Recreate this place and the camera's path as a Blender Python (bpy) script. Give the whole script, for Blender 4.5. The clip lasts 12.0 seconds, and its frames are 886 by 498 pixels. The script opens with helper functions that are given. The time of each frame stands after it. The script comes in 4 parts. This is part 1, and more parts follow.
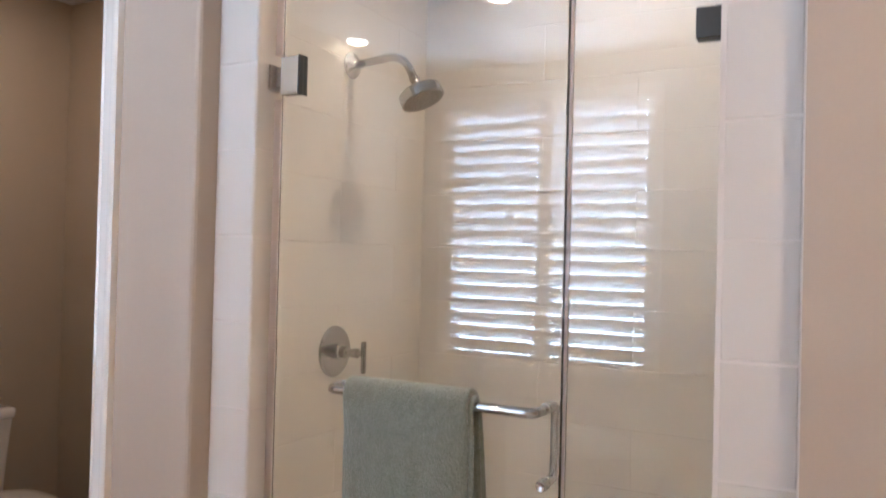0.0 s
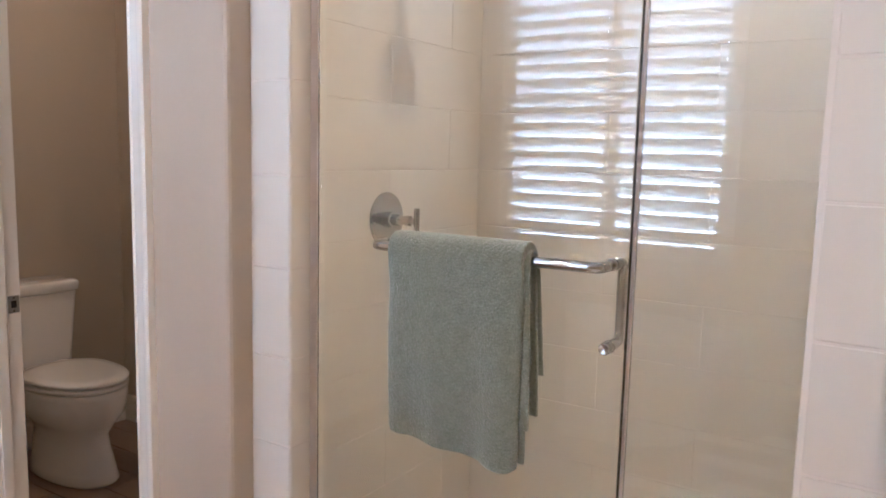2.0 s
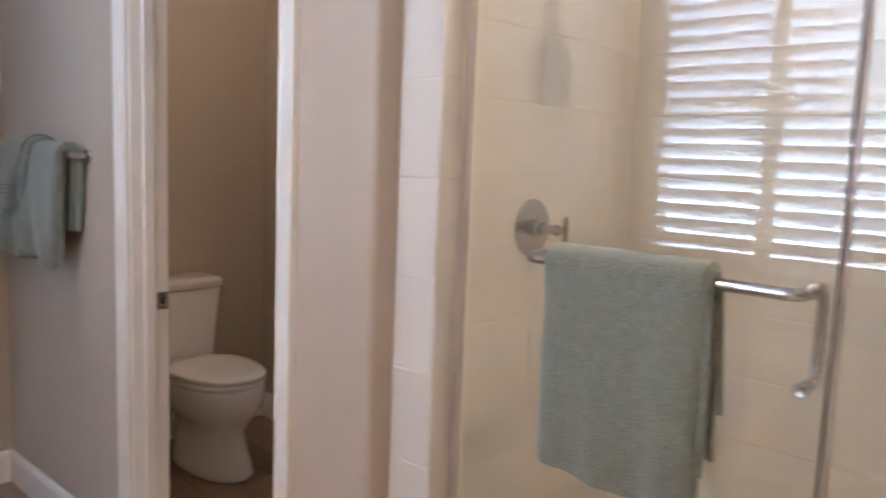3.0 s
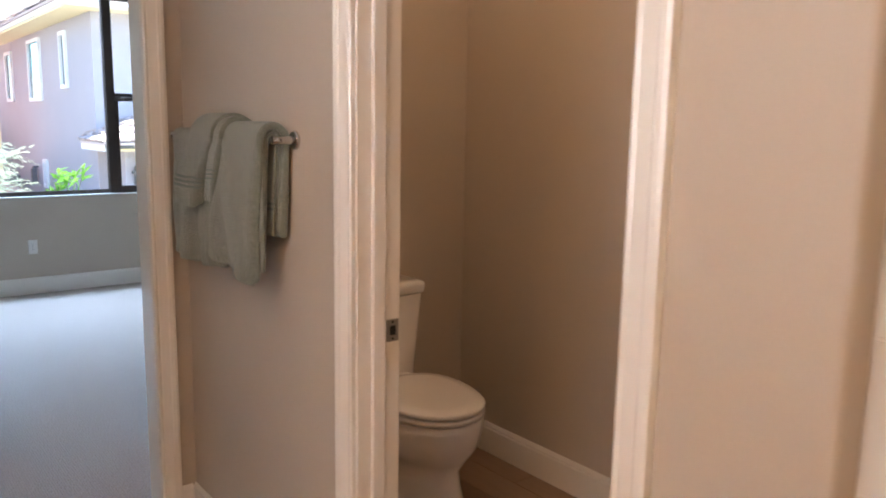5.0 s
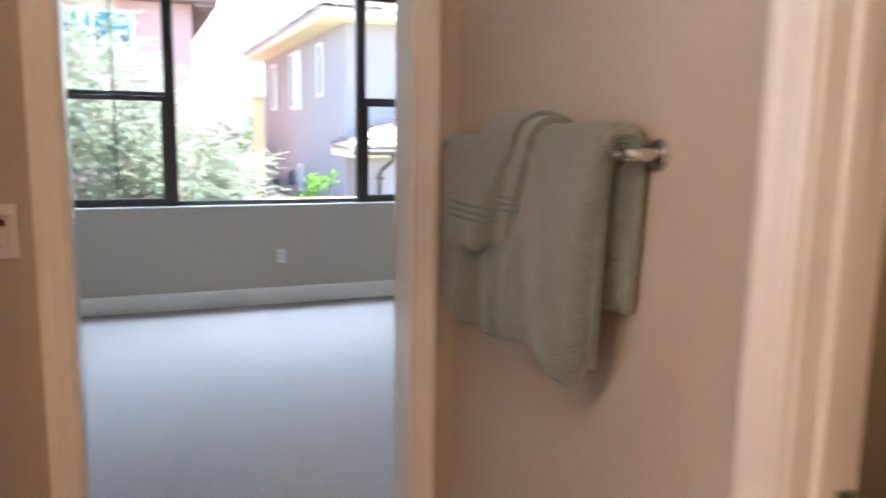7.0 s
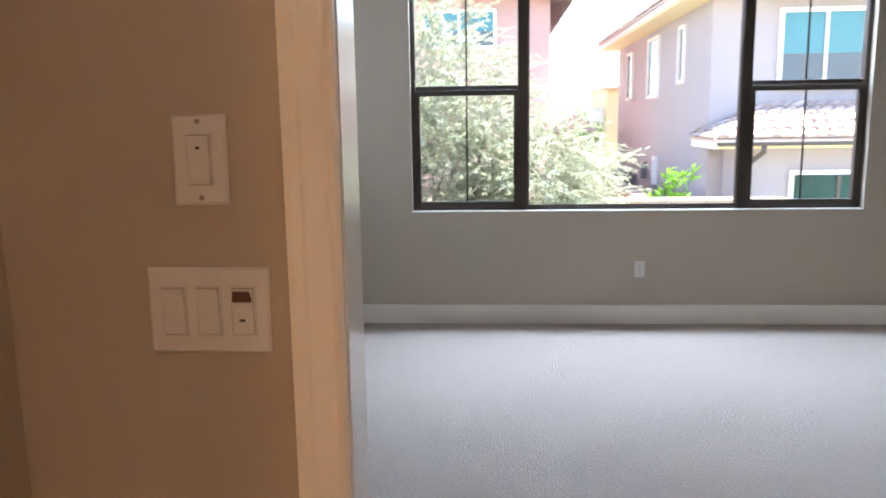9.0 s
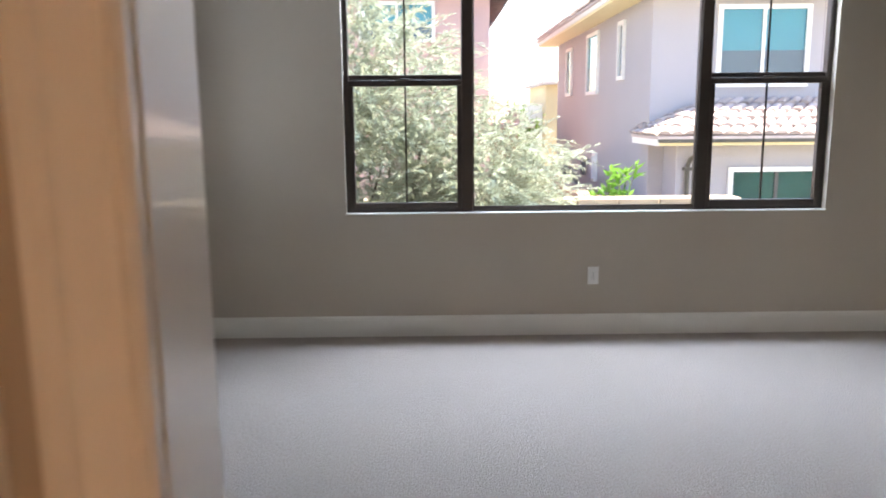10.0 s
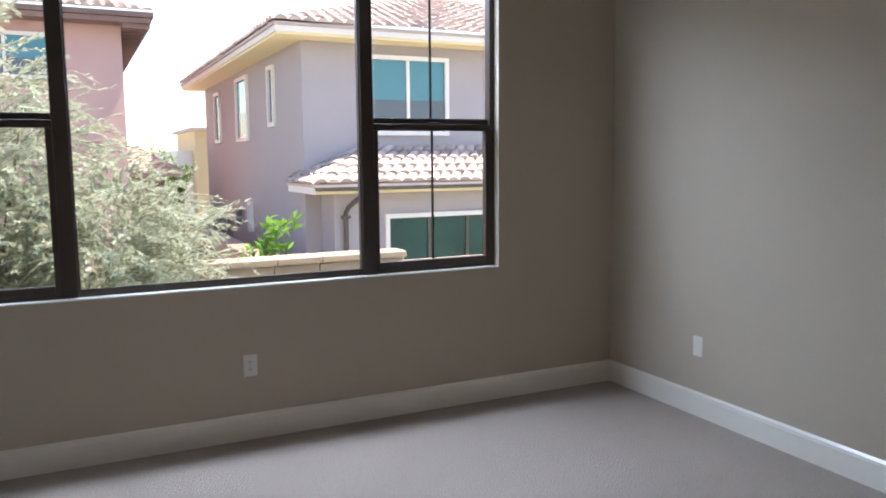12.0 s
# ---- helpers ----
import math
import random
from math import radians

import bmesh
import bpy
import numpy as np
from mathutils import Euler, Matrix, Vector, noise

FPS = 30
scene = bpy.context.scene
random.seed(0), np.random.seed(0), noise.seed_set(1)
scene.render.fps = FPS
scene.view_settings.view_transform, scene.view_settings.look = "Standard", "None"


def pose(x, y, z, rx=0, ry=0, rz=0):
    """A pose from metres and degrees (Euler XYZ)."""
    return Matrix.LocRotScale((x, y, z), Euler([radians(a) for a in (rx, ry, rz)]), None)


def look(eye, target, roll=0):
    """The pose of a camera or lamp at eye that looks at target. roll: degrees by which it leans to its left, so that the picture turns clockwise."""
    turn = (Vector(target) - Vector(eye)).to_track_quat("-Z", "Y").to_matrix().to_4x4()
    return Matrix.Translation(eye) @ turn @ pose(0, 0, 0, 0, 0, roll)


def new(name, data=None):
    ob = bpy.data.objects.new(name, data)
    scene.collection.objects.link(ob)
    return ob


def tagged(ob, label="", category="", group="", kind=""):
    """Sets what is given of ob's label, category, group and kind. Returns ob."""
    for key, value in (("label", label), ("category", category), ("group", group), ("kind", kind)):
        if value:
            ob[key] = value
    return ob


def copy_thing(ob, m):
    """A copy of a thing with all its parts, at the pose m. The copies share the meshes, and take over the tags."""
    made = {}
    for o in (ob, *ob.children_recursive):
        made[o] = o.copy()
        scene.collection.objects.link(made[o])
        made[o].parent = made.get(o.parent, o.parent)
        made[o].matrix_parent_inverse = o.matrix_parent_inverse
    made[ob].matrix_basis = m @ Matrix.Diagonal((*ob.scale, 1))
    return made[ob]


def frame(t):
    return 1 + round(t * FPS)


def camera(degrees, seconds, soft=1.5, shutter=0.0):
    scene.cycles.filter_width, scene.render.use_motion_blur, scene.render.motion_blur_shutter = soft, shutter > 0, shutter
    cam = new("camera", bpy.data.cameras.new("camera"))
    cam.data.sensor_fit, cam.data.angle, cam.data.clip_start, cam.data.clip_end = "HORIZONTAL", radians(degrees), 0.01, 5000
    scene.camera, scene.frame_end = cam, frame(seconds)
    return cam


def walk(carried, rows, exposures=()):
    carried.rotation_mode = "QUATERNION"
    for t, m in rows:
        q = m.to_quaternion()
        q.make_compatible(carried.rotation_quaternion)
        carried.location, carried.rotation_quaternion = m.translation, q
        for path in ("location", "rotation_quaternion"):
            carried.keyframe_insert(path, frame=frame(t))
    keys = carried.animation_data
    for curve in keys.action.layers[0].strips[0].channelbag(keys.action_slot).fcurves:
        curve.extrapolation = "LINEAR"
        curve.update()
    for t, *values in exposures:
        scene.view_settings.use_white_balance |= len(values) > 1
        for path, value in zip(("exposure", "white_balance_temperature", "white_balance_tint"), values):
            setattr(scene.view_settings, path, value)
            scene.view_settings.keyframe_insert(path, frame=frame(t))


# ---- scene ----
cam = camera(60.1, 12.0, soft=1.8, shutter=0.5)
PATH = [
    (0, (0.545, 1.236, 1.585), (2.313, 2.171, 1.61), 1.4),
    (0.5, (0.595, 1.222, 1.518), (2.336, 2.205, 1.462), 1.4),
    (1, (0.611, 1.236, 1.512), (2.332, 2.241, 1.347), 1.7),
    (1.5, (0.636, 1.268, 1.486), (2.332, 2.303, 1.256), 1.6),
    (2, (0.707, 1.297, 1.476), (2.381, 2.363, 1.227), 1.4),
    (2.5, (0.763, 1.332, 1.476), (2.378, 2.487, 1.237), 1.8),
    (3, (0.784, 1.424, 1.47), (2.259, 2.753, 1.225), 2.2),
    (3.2, (0.82, 1.498, 1.461), (2.233, 2.891, 1.211), 1.8),
    (3.4, (0.805, 1.603, 1.468), (2.195, 3.021, 1.224), 2.0),
    (3.5, (0.791, 1.658, 1.473), (2.173, 3.082, 1.222), 1.6),
    (3.7, (0.793, 1.767, 1.469), (2.157, 3.206, 1.21), 1.2),
    (5.3, (0.976, 2.384, 1.462), (2.201, 3.932, 1.137), 1.0),
    (5.5, (0.98, 2.487, 1.457), (2.24, 4.006, 1.137), 0.7),
    (6, (1.0, 2.679, 1.443), (2.289, 4.171, 1.107), 0.5),
    (6.5, (1.096, 2.878, 1.454), (2.179, 4.531, 1.147), 1.9),
    (7, (1.157, 3.088, 1.454), (1.889, 4.923, 1.142), 0.9),
    (7.5, (1.129, 3.315, 1.472), (1.601, 5.232, 1.153), -0.3),
    (7.7, (1.146, 3.398, 1.489), (1.529, 5.335, 1.168), -0.5),
    (9.3, (1.214, 4.083, 1.469), (1.045, 6.047, 1.13), -0.9),
    (9.5, (1.192, 4.185, 1.474), (1.063, 6.151, 1.133), -1.4),
    (10, (1.193, 4.436, 1.452), (1.212, 6.405, 1.103), -0.5),
    (10.5, (1.249, 4.703, 1.465), (1.372, 6.672, 1.136), -0.1),
    (11, (1.278, 4.978, 1.458), (1.705, 6.909, 1.157), -1.0),
    (11.5, (1.323, 5.214, 1.471), (2.095, 7.038, 1.197), -1.1),
    (12, (1.441, 5.373, 1.474), (2.302, 7.162, 1.235), -0.5),
]
EXPOSURES = [(0.0, 2.35, 4750, 5), (2.5, 2.58, 4650, 4), (3.7, 2.4, 5150, 7), (5.5, 2.62, 6250, 12), (7.7, 2.6, 6450, 14), (9.4, 2.45, 7300, 18), (10.2, 2.15, 7450, 18), (11.2, 1.75, 7600, 18), (12.0, 1.6, 7500, 20)]
SKY, SUN_POWER = 0.15, 4.5
CAN_BATH, CAN_SHOWER, CAN_TOILET = 8.3, 1.35, 1.0
WINDOW_LAMP, SHUTTER_LAMP, BATH_LAMP = 50.0, 18.5, 48.0
walk(cam, [(t, look(eye, target, roll)) for t, eye, target, roll in PATH], EXPOSURES)

# ---- world, sun, lamps ----
world = bpy.data.worlds.new("sky")
scene.world = world
world.use_nodes = True
wn = world.node_tree
sky = wn.nodes.new("ShaderNodeTexSky")
sky.sky_type = "NISHITA"
sky.sun_disc = False
SUN = Vector((0.42, -0.06, 0.90)).normalized()
sky.sun_elevation = math.asin(SUN.z)
sky.sun_rotation = math.atan2(SUN.x, SUN.y)
sky.air_density, sky.dust_density, sky.ozone_density = 1.0, 0.15, 1.8
wn.links.new(sky.outputs[0], wn.nodes["Background"].inputs[0])
wn.nodes["Background"].inputs[1].default_value = SKY
sun_data = bpy.data.lights.new("sun", "SUN")
sun_data.energy, sun_data.angle, sun_data.color = SUN_POWER, radians(0.53), (1.0, 0.95, 0.87)
sun = new("sun", sun_data)
sun.matrix_world = look(SUN * 60, (0, 0, 0))


def lamp(name, kind, at, target, power, colour, size, size_y=None):
    data = bpy.data.lights.new(name, "AREA")
    data.energy, data.color, data.shape, data.size = power, colour, kind, size
    if size_y:
        data.size_y = size_y
    ob = new(name, data)
    ob.matrix_world = look(at, target)
    return ob


WARM = (1.0, 0.56, 0.26)
# Third and fifth cans are unseen, added to brighten the bathroom and toilet room.
CANS = [(0.118, 2.77, CAN_BATH * 0.40), (-0.25, 3.86, CAN_BATH * 0.05), (0.75, 0.7, CAN_BATH * 0.45), (2.70, 1.92, CAN_SHOWER), (2.50, 4.12, CAN_TOILET)]
for cx, cy, power in CANS:
    lamp("can_lamp", "DISK", (cx, cy, 2.865), (cx, cy, 0), power, WARM, 0.11)
# sky light entering through the windows
DAY = (0.50, 0.715, 1.0)
lamp("window_sky_lamp", "RECTANGLE", (2.17, 9.95, 2.86), (2.17, 7.5, 0.42), WINDOW_LAMP, DAY, 3.2, 0.5)
lamp("shutter_sky_lamp", "RECTANGLE", (-0.80, 8.645, 1.65), (2.0, 8.645, 1.40), SHUTTER_LAMP, DAY, 1.3, 2.4)
lamp("bath_sky_lamp", "RECTANGLE", (-1.36, 2.97, 1.78), (2.0, 2.97, 1.68), BATH_LAMP, (0.92, 0.95, 1.0), 1.45, 1.75)


# ---- materials ----
def material(name, base, rough=0.5, metal=0.0, vary=0.06, scale=6.0, fine=0.0, fine_scale=200.0, bump=0.0, bump_scale=60.0, depth=0.002, coat=0.0, spec=0.5, sheen=0.0, island=0.0, random_object=0.0):
    m = bpy.data.materials.new(name)
    m.use_nodes = True
    nt = m.node_tree
    p = nt.nodes["Principled BSDF"]
    p.inputs["Roughness"].default_value = rough
    p.inputs["Metallic"].default_value = metal
    p.inputs["Coat Weight"].default_value = coat
    p.inputs["Coat Roughness"].default_value = 0.08
    p.inputs["Specular IOR Level"].default_value = spec
    p.inputs["Sheen Weight"].default_value = sheen
    co = nt.nodes.new("ShaderNodeTexCoord")
    n1 = nt.nodes.new("ShaderNodeTexNoise")
    n1.inputs["Scale"].default_value, n1.inputs["Detail"].default_value = scale, 5
    nt.links.new(co.outputs["Object"], n1.inputs["Vector"])
    n2 = nt.nodes.new("ShaderNodeTexNoise")
    n2.inputs["Scale"].default_value, n2.inputs["Detail"].default_value = fine_scale, 3
    nt.links.new(co.outputs["Object"], n2.inputs["Vector"])

    def maths(op, a, b):
        node = nt.nodes.new("ShaderNodeMath")
        node.operation = op
        for k, v in enumerate((a, b)):
            if isinstance(v, (int, float)):
                node.inputs[k].default_value = v
            else:
                nt.links.new(v, node.inputs[k])
        return node.outputs[0]

    value = maths("ADD", maths("MULTIPLY", maths("SUBTRACT", n1.outputs[0], 0.5), 4 * vary), 1.0)
    value = maths("ADD", value, maths("MULTIPLY", maths("SUBTRACT", n2.outputs[0], 0.5), 4 * fine))
    if island:
        g = nt.nodes.new("ShaderNodeNewGeometry")
        value = maths("ADD", value, maths("MULTIPLY", maths("SUBTRACT", g.outputs["Random Per Island"], 0.5), island))
    if random_object:
        o = nt.nodes.new("ShaderNodeObjectInfo")
        value = maths("ADD", value, maths("MULTIPLY", maths("SUBTRACT", o.outputs["Random"], 0.5), random_object))
    mix = nt.nodes.new("ShaderNodeVectorMath")
    mix.operation = "SCALE"
    mix.inputs[0].default_value = base
    nt.links.new(value, mix.inputs["Scale"])
    nt.links.new(mix.outputs[0], p.inputs["Base Color"])
    if bump:
        n3 = nt.nodes.new("ShaderNodeTexNoise")
        n3.inputs["Scale"].default_value, n3.inputs["Detail"].default_value = bump_scale, 4
        nt.links.new(co.outputs["Object"], n3.inputs["Vector"])
        b = nt.nodes.new("ShaderNodeBump")
        b.inputs["Strength"].default_value, b.inputs["Distance"].default_value = bump, depth
        nt.links.new(n3.outputs[0], b.inputs["Height"])
        nt.links.new(b.outputs[0], p.inputs["Normal"])
    return m


def node(m, kind):
    return m.node_tree.nodes.new(kind)


PAINT = material("wall_paint", (0.508, 0.432, 0.345), 0.62, vary=0.02, scale=1.6, fine=0.012, bump=0.25, bump_scale=170, depth=0.0008)
CEILING = material("ceiling_paint", (0.74, 0.72, 0.69), 0.7, vary=0.02, bump=0.2, bump_scale=120, depth=0.001)
TRIM = material("trim_paint", (0.84, 0.80, 0.73), 0.28, vary=0.015, scale=3, bump=0.06, bump_scale=40, depth=0.0006, coat=0.5)
TILE = material("glazed_wall_tile", (0.69, 0.66, 0.61), 0.34, vary=0.012, scale=3, random_object=0.03, bump=0.10, bump_scale=7, depth=0.0025, spec=0.10)
GROUT = material("tile_grout", (0.72, 0.68, 0.635), 0.85, vary=0.05, bump=0.3, bump_scale=300, depth=0.0006)
CHROME = material("polished_nickel", (0.56, 0.55, 0.53), 0.035, 1.0, vary=0.02, scale=20)
DULL_METAL = material("brushed_nickel", (0.36, 0.33, 0.29), 0.32, 1.0, vary=0.05, scale=60, bump=0.1, bump_scale=400, depth=0.0003)
DARK_METAL = material("clamp_metal", (0.10, 0.095, 0.085), 0.30, 1.0, vary=0.04, scale=40)
PORCELAIN = material("porcelain", (0.83, 0.80, 0.76), 0.10, vary=0.01, coat=0.5)
SEAT = material("seat_plastic", (0.81, 0.78, 0.74), 0.22, vary=0.012, coat=0.2)
PLATE = material("switch_plastic", (0.76, 0.73, 0.69), 0.33, vary=0.01)
PLATE_DARK = material("sensor_lens", (0.15, 0.06, 0.04), 0.15, vary=0.05)
# Dark colour standing for the shade around the switch rockers.
GAP_SHADE = material("switch_gap_shade", (0.10, 0.09, 0.08), 0.6, vary=0.05)
# Near-black patches paint the shade inside slots and holes; also indicators and strike screws.
HOLE = material("dark_slot", (0.012, 0.011, 0.010), 0.6, vary=0.1)
TOWEL = material("terry_cloth", (0.228, 0.252, 0.208), 0.95, vary=0.11, scale=55, fine=0.22, fine_scale=260, bump=1.0, bump_scale=230, depth=0.006, spec=0.1, sheen=0.45)
TOWEL_BAND = material("woven_towel_band", (0.225, 0.270, 0.248), 0.8, vary=0.04, fine=0.1, fine_scale=500, bump=0.5, bump_scale=500, depth=0.0012, spec=0.15)
BRONZE = material("bronze_window_frame", (0.058, 0.040, 0.032), 0.42, vary=0.05, scale=9, bump=0.08, bump_scale=90, depth=0.0006)
SLAT = material("slat_paint", (0.82, 0.81, 0.80), 0.35, vary=0.015)
SHUTTER = material("shutter_paint", (0.80, 0.79, 0.78), 0.35, vary=0.015)
RUBBER = material("black_rubber", (0.02, 0.02, 0.02), 0.6)
STUCCO = material("grey_stucco", (0.385, 0.365, 0.385), 0.9, vary=0.03, scale=0.9, fine=0.04, fine_scale=40, bump=0.5, bump_scale=45, depth=0.01)
STUCCO_PINK = material("pink_stucco", (0.57, 0.38, 0.36), 0.9, vary=0.03, scale=0.7, fine=0.04, fine_scale=40, bump=0.5, bump_scale=45, depth=0.01)
STUCCO_SAND = material("sand_stucco", (0.62, 0.47, 0.28), 0.9, vary=0.05, scale=0.7, bump=0.5, bump_scale=45, depth=0.01)
STUCCO_ORANGE = material("terracotta_stucco", (0.34, 0.22, 0.17), 0.9, vary=0.06, scale=1.2, bump=0.5, bump_scale=45, depth=0.01)
# Cream paint, yellowed further to hold light bounced up from the ground.
SOFFIT = material("cream_soffit", (0.78, 0.69, 0.44), 0.85, vary=0.03, scale=1.0, bump=0.3, bump_scale=30, depth=0.006)
FASCIA = material("white_fascia", (0.76, 0.75, 0.73), 0.6, vary=0.03, scale=2)
ROOF_TILE = material("clay_roof_tile", (0.50, 0.415, 0.385), 0.85, vary=0.08, scale=3.0, fine=0.06, fine_scale=50, island=0.5, bump=0.4, bump_scale=60, depth=0.004)
ROOF_DARK = material("dark_roof_tile", (0.20, 0.13, 0.115), 0.85, vary=0.1, scale=3.0, island=0.5, bump=0.4, bump_scale=60, depth=0.004)
GUTTER = material("bronze_gutter", (0.09, 0.085, 0.075), 0.45, vary=0.06, scale=5)
BLOCK = material("block_wall", (0.40, 0.33, 0.255), 0.92, vary=0.05, scale=2.5, fine=0.05, fine_scale=60, random_object=0.10, bump=0.6, bump_scale=60, depth=0.006)
GROUND = material("dry_soil", (0.27, 0.255, 0.20), 0.95, vary=0.12, scale=0.8, fine=0.08, fine_scale=20, bump=0.6, bump_scale=12, depth=0.03)
TWIG = material("olive_twig", (0.26, 0.25, 0.17), 0.9, vary=0.1, scale=9)
BARK = material("olive_bark", (0.16, 0.13, 0.10), 0.95, vary=0.15, scale=9, bump=0.8, bump_scale=35, depth=0.01)
WINDOW_BLUE = material("far_window_glass", (0.03, 0.20, 0.26), 0.06, vary=0.08, scale=1.2, coat=0.1)
WINDOW_BLIND = material("far_roller_blind", (0.075, 0.115, 0.15), 0.25, vary=0.04, scale=2, coat=0.1)
WINDOW_GREEN = material("far_green_glass", (0.020, 0.075, 0.060), 0.05, vary=0.35, scale=1.6, coat=0.1)
EQUIPMENT = material("grey_equipment", (0.12, 0.12, 0.125), 0.6, vary=0.08)


def leaf_material(name, base, vary):
    m = material(name, base, 0.55, vary=0.04, scale=2.0, island=vary, spec=0.3)
    nt, p = m.node_tree, m.node_tree.nodes["Principled BSDF"]
    tr = nt.nodes.new("ShaderNodeBsdfTranslucent")
    mixer = nt.nodes.new("ShaderNodeMixShader")
    mixer.inputs[0].default_value = 0.48
    nt.links.new(p.inputs["Base Color"].links[0].from_socket, tr.inputs[0])
    nt.links.new(p.outputs[0], mixer.inputs[1])
    nt.links.new(tr.outputs[0], mixer.inputs[2])
    nt.links.new(mixer.outputs[0], nt.nodes["Material Output"].inputs[0])
    return m


OLIVE = leaf_material("olive_leaf", (0.46, 0.51, 0.41), 0.45)
snt = SLAT.node_tree
thin = snt.nodes.new("ShaderNodeBsdfTranslucent")
thin.inputs[0].default_value = (0.82, 0.81, 0.80, 1)
blend = snt.nodes.new("ShaderNodeMixShader")
blend.inputs[0].default_value = 0.04
snt.links.new(snt.nodes["Principled BSDF"].outputs[0], blend.inputs[1])
snt.links.new(thin.outputs[0], blend.inputs[2])
snt.links.new(blend.outputs[0], snt.nodes["Material Output"].inputs[0])
BRIGHT = leaf_material("bright_leaf", (0.17, 0.36, 0.055), 0.5)
FAR_LEAF = leaf_material("far_foliage", (0.16, 0.24, 0.07), 0.7)


def glass_material(name, colour, ior=1.45):
    m = bpy.data.materials.new(name)
    m.use_nodes = True
    p = m.node_tree.nodes["Principled BSDF"]
    p.inputs["Base Color"].default_value = (*colour, 1)
    p.inputs["Transmission Weight"].default_value = 1.0
    p.inputs["Roughness"].default_value = 0.0
    p.inputs["IOR"].default_value = ior
    return m


SEAL = glass_material("vinyl_seal", (0.72, 0.66, 0.68), 1.3)
SEAL.node_tree.nodes["Principled BSDF"].inputs["Roughness"].default_value = 0.35
GLASS = glass_material("shower_glass", (0.962, 0.985, 0.962), 1.5)
CLEAR = glass_material("window_glass", (0.99, 1.0, 0.995), 1.12)


def glow(name, colour, strength):
    m = bpy.data.materials.new(name)
    m.use_nodes = True
    p = m.node_tree.nodes["Principled BSDF"]
    p.inputs["Base Color"].default_value = (0.8, 0.8, 0.8, 1)
    p.inputs["Emission Color"].default_value = (*colour, 1)
    p.inputs["Emission Strength"].default_value = strength
    return m


LENS = glow("lamp_lens", (1.0, 0.82, 0.62), 14.0)

# looped carpet: rows of small tufts over soft tonal patches
CARPET = material("loop_carpet", (0.42, 0.347, 0.295), 0.97, vary=0.035, scale=1.3, fine=0.20, fine_scale=110, spec=0.08, sheen=0.15)
nt = CARPET.node_tree
tc = node(CARPET, "ShaderNodeTexCoord")
tuft = node(CARPET, "ShaderNodeTexVoronoi")
tuft.inputs["Scale"].default_value = 105.0
tuft.inputs["Randomness"].default_value = 0.5
nt.links.new(tc.outputs["Object"], tuft.inputs["Vector"])
cb = node(CARPET, "ShaderNodeBump")
cb.inputs["Strength"].default_value, cb.inputs["Distance"].default_value = 0.9, -0.008
nt.links.new(tuft.outputs["Distance"], cb.inputs["Height"])
nt.links.new(cb.outputs[0], nt.nodes["Principled BSDF"].inputs["Normal"])

# wood-look floor planks: grain stretched along each plank
PLANK = material("wood_look_plank", (0.235, 0.155, 0.105), 0.38, vary=0.10, scale=5.0, fine=0.08, fine_scale=60, random_object=0.35, bump=0.15, bump_scale=80, depth=0.001)
pm = node(PLANK, "ShaderNodeMapping")
pm.inputs["Scale"].default_value = (1.0, 0.12, 1.0)
for tex in [n for n in PLANK.node_tree.nodes if n.type == "TEX_NOISE"]:
    src = tex.inputs["Vector"].links[0].from_socket
    PLANK.node_tree.links.new(src, pm.inputs[0])
    PLANK.node_tree.links.new(pm.outputs[0], tex.inputs["Vector"])


# ---- building helpers ----
def put(name, bm, mat, parent=None, smooth=False):
    me = bpy.data.meshes.new(name)
    bmesh.ops.recalc_face_normals(bm, faces=bm.faces)
    bm.to_mesh(me)
    bm.free()
    me.materials.append(mat)
    if smooth:
        me.shade_smooth()
    ob = new(name, me)
    if parent:
        ob.parent = parent
        ob.matrix_parent_inverse = parent.matrix_world.inverted()
    return ob


def part(name, bm, mat, parent, label="", smooth=False):
    ob = put(name, bm, mat, parent, smooth)
    return tagged(ob, label) if label else ob


def thing(name, at, label, category, group=""):
    ob = new(name)
    ob.empty_display_size = 0.1
    ob.matrix_world = Matrix.Translation(at)
    bpy.context.view_layer.update()
    return tagged(ob, label, category, group)


def structure(name, bm, mat, label="", category="", smooth=False):
    return tagged(put(name, bm, mat, None, smooth), label, category, "", "structure")


def add_box(bm, a, b, bevel=0.0, segments=1):
    lo = [min(a[i], b[i]) for i in range(3)]
    hi = [max(a[i], b[i]) for i in range(3)]
    made = bmesh.ops.create_cube(bm, size=1)["verts"]
    for v in made:
        v.co = [lo[i] + (hi[i] - lo[i]) * (v.co[i] + 0.5) for i in range(3)]
    if bevel:
        edges = list({e for v in made for e in v.link_edges})
        bmesh.ops.bevel(bm, geom=edges, offset=bevel, segments=segments, affect="EDGES", profile=0.6)
    return bm


def boxes(*pairs, bevel=0.0, segments=1):
    bm = bmesh.new()
    for a, b in pairs:
        add_box(bm, a, b, bevel, segments)
    return bm


